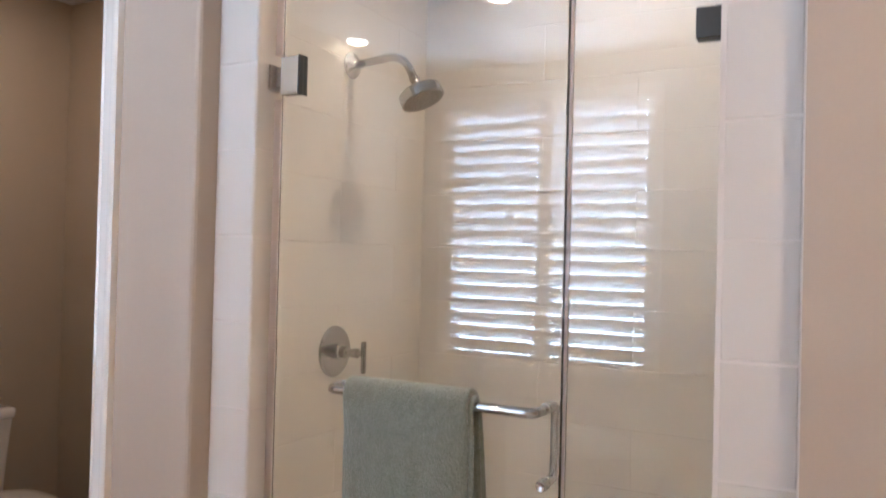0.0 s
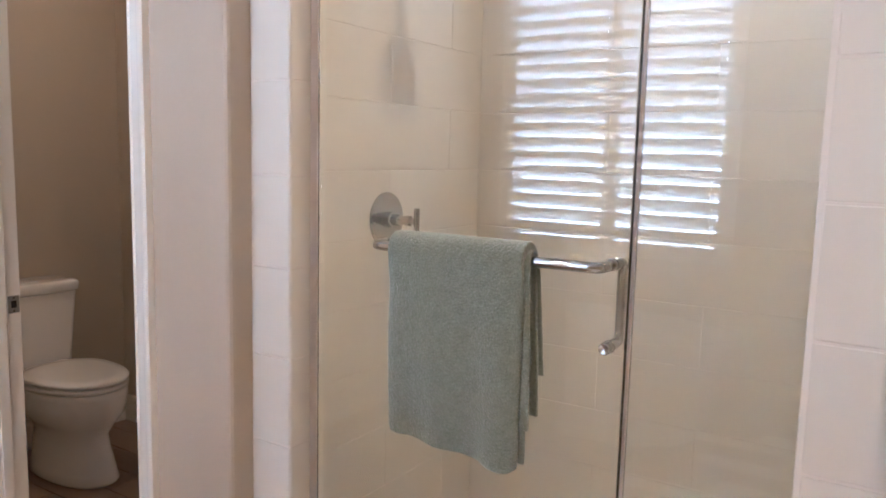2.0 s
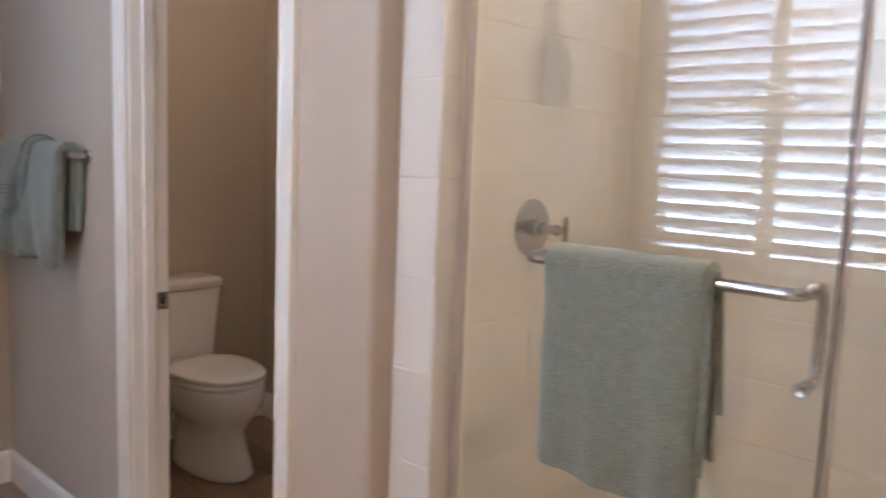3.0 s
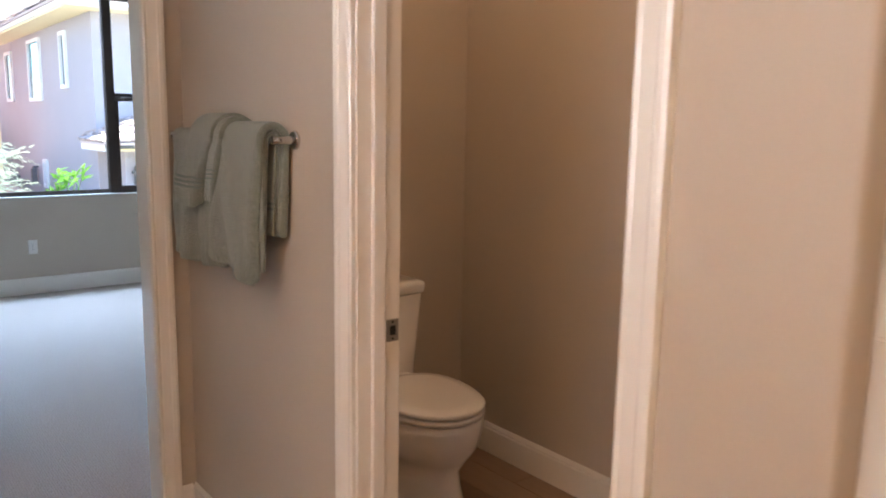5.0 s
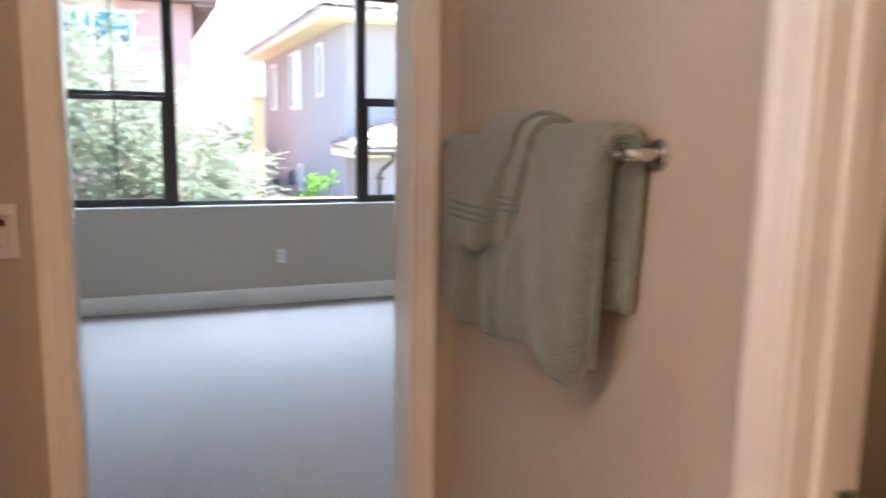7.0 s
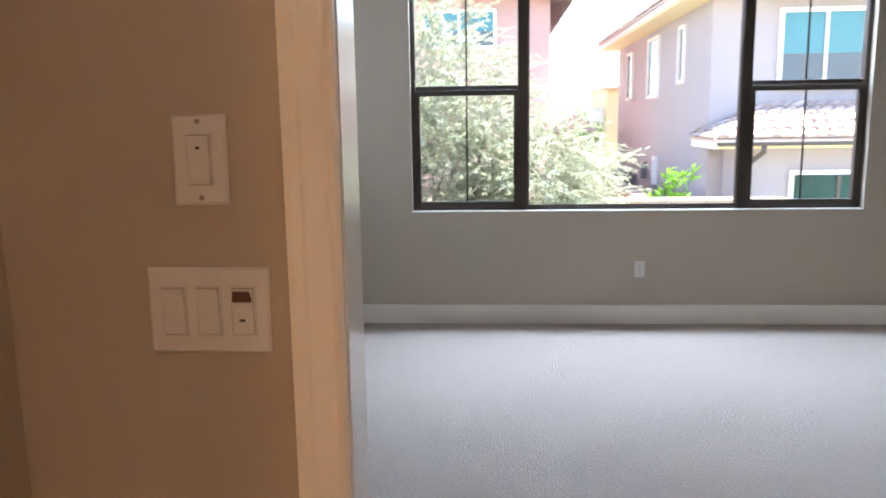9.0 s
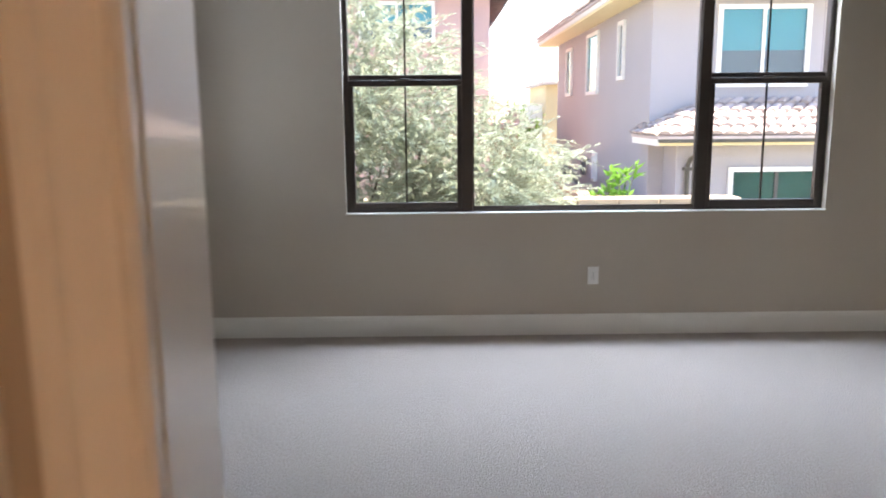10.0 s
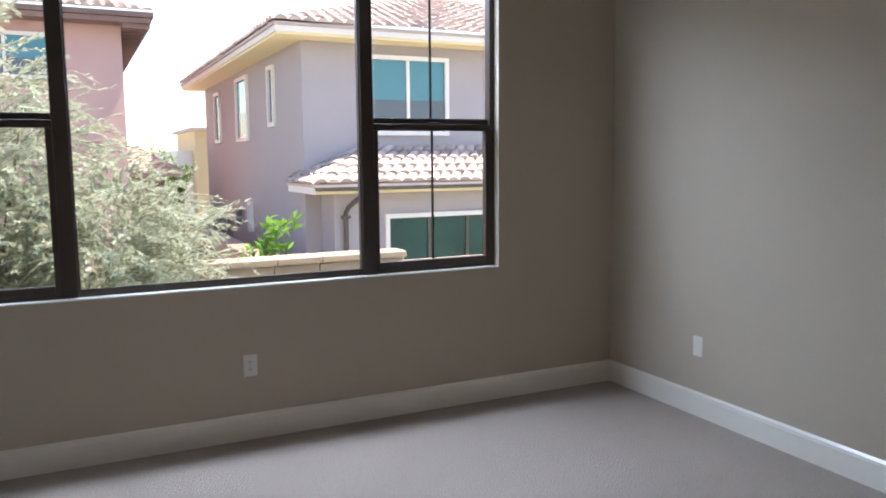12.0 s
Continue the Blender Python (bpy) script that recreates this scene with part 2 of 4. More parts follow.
def sweep(bm, points, radius, sides=12, cap=True):
    """A tube along points; radius is a number or one for each point."""
    pts = [Vector(p) for p in points]
    rads = [radius] * len(pts) if isinstance(radius, (int, float)) else radius
    rings, up = [], None
    for i, p in enumerate(pts):
        d = (pts[min(i + 1, len(pts) - 1)] - pts[max(i - 1, 0)]).normalized()
        if up is None:
            up = d.orthogonal().normalized()
        up = (up - d * up.dot(d)).normalized()
        side = d.cross(up)
        rings.append([bm.verts.new(p + (up * math.cos(2 * math.pi * k / sides) + side * math.sin(2 * math.pi * k / sides)) * rads[i]) for k in range(sides)])
    for r0, r1 in zip(rings, rings[1:]):
        for k in range(sides):
            bm.faces.new((r0[k], r0[(k + 1) % sides], r1[(k + 1) % sides], r1[k]))
    if cap:
        bm.faces.new(rings[0])
        bm.faces.new(rings[-1])
    return bm


def arc(p0, corner, p1, steps=6):
    """A rounded bend from p0 to p1 round the corner."""
    a, c, b = Vector(p0), Vector(corner), Vector(p1)
    return [(a * (1 - s) ** 2 + c * 2 * s * (1 - s) + b * s * s) for s in [k / steps for k in range(steps + 1)]]


def lathe(bm, at, axis, profile, sides=32):
    """Rings of (distance along the axis, radius) from at; closed with caps."""
    axis = Vector(axis).normalized()
    u = axis.orthogonal().normalized()
    w = axis.cross(u)
    rings = []
    for d, r in profile:
        c = Vector(at) + axis * d
        rings.append([bm.verts.new(c + (u * math.cos(2 * math.pi * k / sides) + w * math.sin(2 * math.pi * k / sides)) * r) for k in range(sides)])
    for r0, r1 in zip(rings, rings[1:]):
        for k in range(sides):
            bm.faces.new((r0[k], r0[(k + 1) % sides], r1[(k + 1) % sides], r1[k]))
    bm.faces.new(rings[0])
    bm.faces.new(rings[-1])
    return bm


def loft(bm, rings):
    """Skin through closed rings of equal length, with caps."""
    vs = [[bm.verts.new(p) for p in ring] for ring in rings]
    n = len(vs[0])
    for r0, r1 in zip(vs, vs[1:]):
        for k in range(n):
            bm.faces.new((r0[k], r0[(k + 1) % n], r1[(k + 1) % n], r1[k]))
    bm.faces.new(vs[0])
    bm.faces.new(vs[-1])
    return bm


def extrude_profile(bm, profile, start, end, along, out):
    """A moulding: profile of (across, proud) swept from start to end; along is the across direction, out the proud one."""
    along, out = Vector(along), Vector(out)
    return loft(bm, [[Vector(p) + along * a + out * b for a, b in profile] for p in (start, end)])


# ---- bathroom shell ----
XA, XA2, YB, YB2 = 1.917, 2.045, 4.90, 4.994      # wall with the toilet door; wall with the bedroom door
LEFT, BACK, TOP = -1.12, -1.10, 2.88
SH_L, SH_B, SH_R = 2.79, 3.30, 1.30              # shower walls
TD0, TD1, BD0, BD1, HEAD = 2.985, 3.785, 1.019, 1.787, 2.44

structure("wall_east", boxes(((XA, TD0 - 0.02, HEAD + 0.02), (XA2, TD1 + 0.02, TOP)), ((XA, TD1 + 0.02, 0), (XA2, YB, TOP)), ((XA, BACK, 0), (XA2 + 0.08, SH_R, TOP))), PAINT, "warm beige painted wall with the toilet doorway", "wall")
structure("wall_nib", boxes(((XA, 2.652, -0.03), (XA2, TD0 - 0.02, TOP + 0.03)), bevel=0.018, segments=4), PAINT, "rounded wall end beside the shower tiles", "wall")
structure("wall_north", boxes(((LEFT, YB, 0), (BD0 - 0.02, YB2, TOP)), ((BD0 - 0.02, YB, HEAD + 0.02), (BD1 + 0.02, YB2, TOP)), ((BD1 + 0.02, YB, 0), (3.31, YB2, TOP))), PAINT, "warm beige painted wall with the bedroom doorway", "wall")
structure("wall_south", boxes(((LEFT, BACK - 0.12, 0), (XA2 + 0.08, BACK, TOP))), PAINT, "plain beige bathroom wall", "wall")
WY0, WY1, WZ0, WZ1 = 2.22, 3.72, 0.895, 2.66
structure("wall_west", boxes(((LEFT - 0.14, BACK, 0), (LEFT, WY0, TOP)), ((LEFT - 0.14, WY1, 0), (LEFT, YB, TOP)), ((LEFT - 0.14, WY0, 0), (LEFT, WY1, WZ0)), ((LEFT - 0.14, WY0, WZ1), (LEFT, WY1, TOP))), PAINT, "beige wall with the shuttered bathroom window", "wall")
# Unseen block, added to keep can and window light off the switch wall.
structure("wall_closet", boxes(((LEFT, 3.95, 0), (0.56, YB, TOP))), PAINT, "plain beige unseen wall block keeping lamp light off the switch wall", "wall")
structure("wall_toilet_east", boxes(((3.19, SH_L + 0.14, 0), (3.31, YB, TOP))), PAINT, "brownish beige painted wall beside the toilet", "wall")
structure("ceiling", boxes(((LEFT - 0.14, BACK - 0.12, TOP), (3.45, YB2, TOP + 0.1))), CEILING, "plain white bathroom ceiling", "ceiling")
shower_wall = structure("wall_shower", boxes(((2.1095, SH_L + 0.0014, 0), (SH_B + 0.12, SH_L + 0.14, TOP)), ((SH_B + 0.0014, SH_R - 0.12, 0), (SH_B + 0.13, SH_L + 0.0014, TOP)), ((XA2 + 0.08, SH_R - 0.12, 0), (SH_B + 0.0014, SH_R - 0.0014, TOP)), ((1.9874, 2.5274, 0), (2.1095, SH_L + 0.14, TOP)), ((1.9874, SH_R + 0.002, 0), (2.104, 1.4432, TOP)), ((2.104, SH_R - 0.010, 0), (2.125, SH_R + 0.05, TOP))), GROUT, "grouted backing of the white shower tiles", "wall")
structure("floor", boxes(((LEFT, BACK, -0.10), (3.31, YB2 - 0.012, -0.008))), GROUT, "bathroom floor bed under plank tiles", "floor")
shower_floor = structure("floor_shower", boxes(((2.125, SH_R, -0.008), (SH_B, SH_L, 0.02)), ((1.99, 1.445, -0.008), (2.112, 2.525, 0.10))), TILE, "white shower floor and curb", "floor")

# ---- bedroom shell ----
BX0, BX1, BY1, BTOP = -0.455, 4.566, 9.342, 3.05
WX0, WX1, SILL, WTOP = 0.619, 3.722, 0.815, 2.51
SY0, SY1, SZ0, SZ1 = 8.36, 8.93, 0.87, 2.50
structure("wall_bedroom_north", boxes(((BX0 - 0.16, BY1, 0), (WX0, BY1 + 0.16, BTOP)), ((WX1, BY1, 0), (BX1 + 0.16, BY1 + 0.16, BTOP)), ((WX0, BY1, 0), (WX1, BY1 + 0.16, SILL)), ((WX0, BY1, WTOP), (WX1, BY1 + 0.16, BTOP))), PAINT, "warm grey painted wall around the wide window", "wall")
structure("wall_bedroom_west", boxes(((BX0 - 0.16, YB2, 0), (BX0, SY0, BTOP)), ((BX0 - 0.16, SY1, 0), (BX0, BY1, BTOP)), ((BX0 - 0.16, SY0, 0), (BX0, SY1, SZ0)), ((BX0 - 0.16, SY0, SZ1), (BX0, SY1, BTOP))), PAINT, "grey painted wall with a shuttered window", "wall")
structure("wall_bedroom_east", boxes(((BX1, YB2, 0), (BX1 + 0.16, BY1, BTOP))), PAINT, "plain grey painted bedroom wall", "wall")
structure("wall_bedroom_south", boxes(((BX0 - 0.16, YB2 + 0.002, 0), (BD0 - 0.02, YB2 + 0.022, BTOP)), ((BD1 + 0.02, YB2 + 0.002, 0), (BX1 + 0.16, YB2 + 0.022, BTOP)), ((BD0 - 0.02, YB2 + 0.002, HEAD + 0.02), (BD1 + 0.02, YB2 + 0.022, BTOP))), PAINT, "bedroom side of the doorway wall", "wall")
structure("ceiling_bedroom", boxes(((BX0 - 0.16, YB2 + 0.002, BTOP), (BX1 + 0.16, BY1 + 0.16, BTOP + 0.12))), CEILING, "plain white bedroom ceiling", "ceiling")
# Added out of view: shields the window from sun, short enough to light the tree.
structure("roof_overhang", boxes(((BX0 - 0.9, BY1 + 0.16, 3.20), (BX1 + 0.9, BY1 + 0.62, 3.32))), SOFFIT, "unseen cream eaves added above the bedroom window", "eaves")
structure("carpet", boxes(((BX0, YB2 - 0.010, -0.05), (BX1, BY1, 0.0))), CARPET, "beige looped wall-to-wall bedroom carpet", "carpet")
structure("threshold", boxes(((BD0, YB2 - 0.03, -0.008), (BD1, YB2 - 0.008, 0.004)), bevel=0.002), RUBBER, "dark strip between carpet and floor tiles", "threshold")

# ---- skirting ----
BASE_PROFILE = [(0, 0), (0, 0.014), (0.112, 0.014), (0.118, 0.0115), (0.124, 0.0125), (0.130, 0.009), (0.138, 0.004), (0.138, 0)]


def baseboard(start, end, out):
    bm = extrude_profile(bmesh.new(), BASE_PROFILE, start, end, (0, 0, 1), out)
    structure("baseboard", bm, TRIM, "white moulded baseboard", "baseboard")


baseboard((BX0 + 0.014, BY1, 0), (BX1 - 0.014, BY1, 0), (0, -1, 0))
baseboard((BX0, YB2 + 0.03, 0), (BX0, BY1, 0), (1, 0, 0))
baseboard((BX1, YB2 + 0.03, 0), (BX1, BY1, 0), (-1, 0, 0))
baseboard((XA, TD1 + 0.077, 0), (XA, YB, 0), (-1, 0, 0))
baseboard((BD1 + 0.072, YB, 0), (XA - 0.014, YB, 0), (0, -1, 0))
baseboard((3.19, SH_L + 0.15, 0), (3.19, YB, 0), (-1, 0, 0))
baseboard((2.06, YB, 0), (3.176, YB, 0), (0, -1, 0))
baseboard((XA, 2.67, 0), (XA, TD0 - 0.062, 0), (-1, 0, 0))
baseboard((0.562, YB, 0), (BD0 - 0.072, YB, 0), (0, -1, 0))

# ---- door frames ----
CASING = [(0, 0), (0, 0.011), (0.006, 0.015), (0.014, 0.012), (0.018, 0.0135), (0.044, 0.017), (0.049, 0.020), (0.060, 0.021), (0.069, 0.019), (0.070, 0)]


def casing(p, q, along, out):
    return extrude_profile(bmesh.new(), CASING, p, q, along, out)


def door_frame(name, label):
    return tagged(thing(name, (0, 0, 0), label, "door frame"), kind="structure")


d1 = door_frame("door_1", "white doorway frame of the toilet room, door removed from view")
part("casing", casing((XA, TD1 + 0.005, 0), (XA, TD1 + 0.005, HEAD + 0.075), (0, 1, 0), (-1, 0, 0)), TRIM, d1)
part("casing", casing((XA, TD0 + 0.007, 0), (XA, TD0 + 0.007, HEAD + 0.075), (0, -1, 0), (-1, 0, 0)), TRIM, d1)
part("casing", casing((XA, TD0 + 0.007, HEAD + 0.005), (XA, TD1 + 0.005, HEAD + 0.005), (0, 0, 1), (-1, 0, 0)), TRIM, d1)
part("jamb", boxes(((XA + 0.001, TD1, 0), (XA2, TD1 + 0.02, HEAD)), bevel=0.002), TRIM, d1)
part("jamb", boxes(((XA + 0.001, TD0 - 0.02, 0), (XA2, TD0, HEAD)), bevel=0.002), TRIM, d1)
part("jamb", boxes(((XA + 0.001, TD0 - 0.02, HEAD), (XA2, TD1 + 0.02, HEAD + 0.02))), TRIM, d1)
part("door_stop", boxes(((1.957, TD1 - 0.012, 0), (1.995, TD1, HEAD)), bevel=0.003), TRIM, d1)
part("door_stop", boxes(((1.957, TD0, 0), (1.995, TD0 + 0.012, HEAD)), bevel=0.003), TRIM, d1)
strike = part("strike_plate", boxes(((2.003, TD1 - 0.0025, 0.925), (2.040, TD1, 0.982)), bevel=0.0012), DULL_METAL, d1, "brushed nickel strike plate")
part("latch_hole", boxes(((2.013, TD1 - 0.0034, 0.942), (2.030, TD1 - 0.0022, 0.966))), HOLE, strike)
for z in (0.932, 0.975):
    part("screw", lathe(bmesh.new(), (2.0215, TD1 - 0.0025, z), (0, -1, 0), [(0, 0.0035), (0.0008, 0.003)], 10), HOLE, strike)

d2 = door_frame("door_2", "white doorway frame between bathroom and bedroom, standing open")
part("casing", casing((BD0 - 0.002, YB, 0), (BD0 - 0.002, YB, HEAD + 0.075), (-1, 0, 0), (0, -1, 0)), TRIM, d2)
part("casing", casing((BD1 + 0.002, YB, 0), (BD1 + 0.002, YB, HEAD + 0.075), (1, 0, 0), (0, -1, 0)), TRIM, d2)
part("casing", casing((BD0, YB, HEAD + 0.002), (BD1, YB, HEAD + 0.002), (0, 0, 1), (0, -1, 0)), TRIM, d2)
part("jamb", boxes(((BD0 - 0.02, YB + 0.001, 0), (BD0, YB2 + 0.024, HEAD)), bevel=0.002), TRIM, d2)
part("jamb", boxes(((BD1, YB + 0.001, 0), (BD1 + 0.02, YB2 + 0.024, HEAD)), bevel=0.002), TRIM, d2)
part("jamb", boxes(((BD0 - 0.02, YB + 0.001, HEAD), (BD1 + 0.02, YB2 + 0.024, HEAD + 0.02))), TRIM, d2)

# ---- bedroom window: two double-hung units beside a fixed pane ----
FY0, FY1 = 9.385, 9.455
window = tagged(thing("window_1", ((WX0 + WX1) / 2, BY1 + 0.06, SILL), "wide dark bronze window with a fixed middle pane", "window"), kind="structure")
part("outer_frame", boxes(((WX0, FY0 + 0.01, SILL), (WX0 + 0.032, FY1, WTOP)), ((WX1 - 0.032, FY0 + 0.01, SILL), (WX1, FY1, WTOP)), ((WX0 + 0.032, FY0 + 0.01, SILL), (WX1 - 0.032, FY1, SILL + 0.03)), ((WX0 + 0.032, FY0 + 0.01, WTOP - 0.03), (WX1 - 0.032, FY1, WTOP)), bevel=0.003), BRONZE, window)
for x0, x1 in ((1.366, 1.440), (2.880, 2.955)):
    part("mullion", boxes(((x0, FY0, SILL + 0.002), (x1, FY1 + 0.004, WTOP - 0.002)), bevel=0.004), BRONZE, window)
TRANSOM = 1.635
for x0, x1 in ((WX0 + 0.03, 1.368), (2.953, WX1 - 0.03)):
    sash = part("sash", boxes(((x0, FY0 + 0.006, SILL + 0.028), (x0 + 0.030, FY1 - 0.02, TRANSOM)), ((x1 - 0.030, FY0 + 0.006, SILL + 0.028), (x1, FY1 - 0.02, TRANSOM)), ((x0 + 0.030, FY0 + 0.006, SILL + 0.028), (x1 - 0.030, FY1 - 0.02, SILL + 0.066)), ((x0, FY0 - 0.004, TRANSOM - 0.012), (x1, FY1 - 0.02, TRANSOM + 0.026)), bevel=0.003), BRONZE, window)
    part("upper_rail", boxes(((x0, FY0 + 0.03, TRANSOM + 0.027), (x1, FY1, TRANSOM + 0.058)), bevel=0.003), BRONZE, window)
    xm = (x0 + x1) / 2
    part("muntin", boxes(((xm - 0.006, FY0 + 0.030, SILL + 0.064), (xm + 0.006, FY0 + 0.038, TRANSOM - 0.010)), ((xm - 0.006, FY0 + 0.046, TRANSOM + 0.057), (xm + 0.006, FY0 + 0.054, WTOP - 0.03))), BRONZE, window)
    part("latch", boxes(((xm - 0.03, FY0 - 0.002, TRANSOM + 0.026), (xm + 0.03, FY0 + 0.022, TRANSOM + 0.036)), bevel=0.003), BRONZE, sash)
    for z0, z1, y in ((SILL + 0.060, TRANSOM - 0.008, FY0 + 0.022), (TRANSOM + 0.055, WTOP - 0.028, FY0 + 0.042)):
        pane = part("pane", boxes(((x0 + 0.025, y, z0), (x1 - 0.025, y + 0.004, z1))), CLEAR, window)
        pane.visible_shadow = False
pane = part("pane", boxes(((1.438, FY0 + 0.03, SILL + 0.026), (2.882, FY0 + 0.034, WTOP - 0.028))), CLEAR, window)
pane.visible_shadow = False
part("glazing_bead", boxes(((1.439, FY0 + 0.012, SILL + 0.028), (1.447, FY0 + 0.03, WTOP - 0.03)), ((2.873, FY0 + 0.012, SILL + 0.028), (2.881, FY0 + 0.03, WTOP - 0.03)), ((1.447, FY0 + 0.012, SILL + 0.029), (2.873, FY0 + 0.03, SILL + 0.040))), BRONZE, window)
part("sill", boxes(((WX0 - 0.004, BY1 - 0.006, SILL - 0.004), (WX1 + 0.004, FY0 + 0.012, SILL + 0.005)), bevel=0.002), TRIM, window, "thin white painted sill edge")


# ---- plantation shutters ----
def shutter(name, label, x, y0, y1, z0, z1, panels, slat, tilt, inward, rail=0.10, mid=None):
    """A louvred shutter on a wall of constant x; inward is the sign of the room's side."""
    t = tagged(thing(name, (x, (y0 + y1) / 2, z0), label, "window shutter"), kind="structure")
    f = 0.045
    xi, xo = x + inward * 0.035, x - inward * 0.03
    part("outer_frame", boxes(((xo, y0 - f, z0 - f), (xi, y0, z1 + f)), ((xo, y1, z0 - f), (xi, y1 + f, z1 + f)), ((xo, y0, z0 - f), (xi, y1, z0)), ((xo, y0, z1), (xi, y1, z1 + f)), bevel=0.004), SHUTTER, t)
    width = (y1 - y0) / panels
    for k in range(panels):
        a, b = y0 + k * width + 0.002, y0 + (k + 1) * width - 0.002
        s = 0.045
        pn = part("panel", boxes(((x - 0.014, a, z0), (x + 0.014, a + s, z1)), ((x - 0.014, b - s, z0), (x + 0.014, b, z1)), ((x - 0.014, a + s, z0), (x + 0.014, b - s, z0 + rail)), ((x - 0.014, a + s, z1 - rail), (x + 0.014, b - s, z1)), bevel=0.002), SHUTTER, t)
        if mid:
            part("middle_rail", boxes(((x - 0.0135, a + s, mid - 0.02), (x + 0.0135, b - s, mid + 0.02)), bevel=0.002), SHUTTER, pn)
        half = Vector((math.cos(tilt) * slat * 0.5, 0, math.sin(tilt) * slat * 0.5))
        thick = Vector((-math.sin(tilt), 0, math.cos(tilt))) * 0.0045
        count = int((z1 - z0 - 2 * rail) / (slat * 0.86))
        pitch = (z1 - z0 - 2 * rail) / count
        blade = bmesh.new()
        ring = [half * c + thick * h for c, h in ((-1, 0), (-0.6, 0.8), (0, 1), (0.6, 0.8), (1, 0), (0.6, -0.8), (0, -1), (-0.6, -0.8))]
        loft(blade, [[p + Vector((0, yy, 0)) for p in ring] for yy in (a + s + 0.002, b - s - 0.002)])
        first = None
        for n in range(count):
            z = z0 + rail + (n + 0.5) * pitch
            if mid and abs(z - mid) < 0.02 + slat * 0.25:
                continue
            if first is None:
                first = put("slat", blade, SLAT, pn)
                ob = first
            else:
                ob = new("slat", first.data)
                ob.parent = pn
                ob.matrix_parent_inverse = pn.matrix_world.inverted()
            ob.location = (x, 0, z)
        part("tilt_rod", boxes(((x + inward * 0.030, (a + b) / 2 - 0.005, z0 + rail + 0.05), (x + inward * 0.038, (a + b) / 2 + 0.005, z1 - rail - 0.05)), bevel=0.002), SHUTTER, pn)
    return t


shutter("window_2", "white plantation shutter with open slats in a narrow window", BX0 + 0.025, 8.345, 8.945, 0.815, 2.46, 1, 0.076, radians(26), 1, rail=0.085, mid=1.68)
shutter("window_3", "white plantation shutters, two panels, slats nearly closed", LEFT + 0.012, 2.27, 3.67, 0.925, 2.630, 2, 0.102, radians(56), 1, rail=0.045)
for name, x, y0, y1, z0, z1, label in (("window_4", BX0 - 0.10, 8.37, 8.92, 0.88, 2.49, "bronze sash window behind the bedroom shutter"), ("window_5", LEFT - 0.10, 2.23, 3.71, 0.905, 2.65, "bronze sash window behind the bathroom shutters")):
    wnd = tagged(thing(name, (x, (y0 + y1) / 2, z0), label, "window"), kind="structure")
    part("outer_frame", boxes(((x - 0.02, y0 - 0.01, z0 - 0.01), (x + 0.02, y0 + 0.035, z1)), ((x - 0.02, y1 - 0.035, z0 - 0.01), (x + 0.02, y1 + 0.01, z1)), ((x - 0.02, y0 + 0.035, z0 - 0.01), (x + 0.02, y1 - 0.035, z0 + 0.035)), ((x - 0.02, y0 + 0.035, z1 - 0.035), (x + 0.02, y1 - 0.035, z1))), BRONZE, wnd)
    part("meeting_rail", boxes(((x - 0.018, y0 + 0.035, (z0 + z1) / 2 - 0.02), (x + 0.018, y1 - 0.035, (z0 + z1) / 2 + 0.02))), BRONZE, wnd)
    part("mullion", boxes(((x - 0.016, (y0 + y1) / 2 - 0.02, z0 + 0.035), (x + 0.016, (y0 + y1) / 2 + 0.02, z1 - 0.035))), BRONZE, wnd)


# ---- shower ----
GX = 2.050
door = thing("shower_door", (GX, 2.12, 0.10), "frameless clear glass shower door with chrome hardware", "shower door")
pane = part("pane", boxes(((GX - 0.005, 1.750, 0.112), (GX + 0.005, 2.496, 2.36)), bevel=0.0012), GLASS, door, "clear glass pane")
pane.visible_shadow = False
for z in (2.030, 0.42):
    hinge = part("hinge", boxes(((GX - 0.017, 2.437, z - 0.047), (GX - 0.006, 2.494, z + 0.047)), ((GX + 0.006, 2.437, z - 0.047), (GX + 0.017, 2.494, z + 0.047)), bevel=0.002), CHROME, door, "chrome glass hinge")
    part("wall_plate", boxes(((GX - 0.024, 2.5165, z - 0.030), (GX + 0.024, 2.5255, z + 0.030)), ((GX - 0.008, 2.497, z - 0.026), (GX + 0.008, 2.5165, z + 0.026)), bevel=0.0015), DULL_METAL, hinge)
    part("gasket", boxes(((GX - 0.0185, 2.433, z - 0.049), (GX + 0.0185, 2.4365, z + 0.049))), RUBBER, hinge)
BXX, BZ = 1.985, 1.280
bar = sweep(bmesh.new(), [(GX - 0.006, 2.285, BZ), (BXX + 0.026, 2.285, BZ)] + arc((BXX + 0.022, 2.285, BZ), (BXX, 2.285, BZ), (BXX, 2.262, BZ)) + [(BXX, 2.1, BZ), (BXX, 1.95, BZ)] + arc((BXX, 1.805, BZ), (BXX, 1.782, BZ), (BXX + 0.022, 1.782, BZ)) + [(BXX + 0.030, 1.782, BZ), (GX - 0.006, 1.782, BZ)], 0.0105, 16)
part("towel_bar", bar, CHROME, door, "polished towel bar", smooth=True)
HX = GX + 0.062
pull = sweep(bmesh.new(), [(GX + 0.006, 1.782, BZ)] + arc((HX - 0.024, 1.782, BZ), (HX, 1.782, BZ), (HX, 1.782, BZ - 0.024)) + [(HX, 1.782, BZ - 0.07)] + arc((HX, 1.782, BZ - 0.130), (HX, 1.782, BZ - 0.155), (HX - 0.024, 1.782, BZ - 0.155)) + [(GX + 0.006, 1.782, BZ - 0.155)], 0.0105, 16)
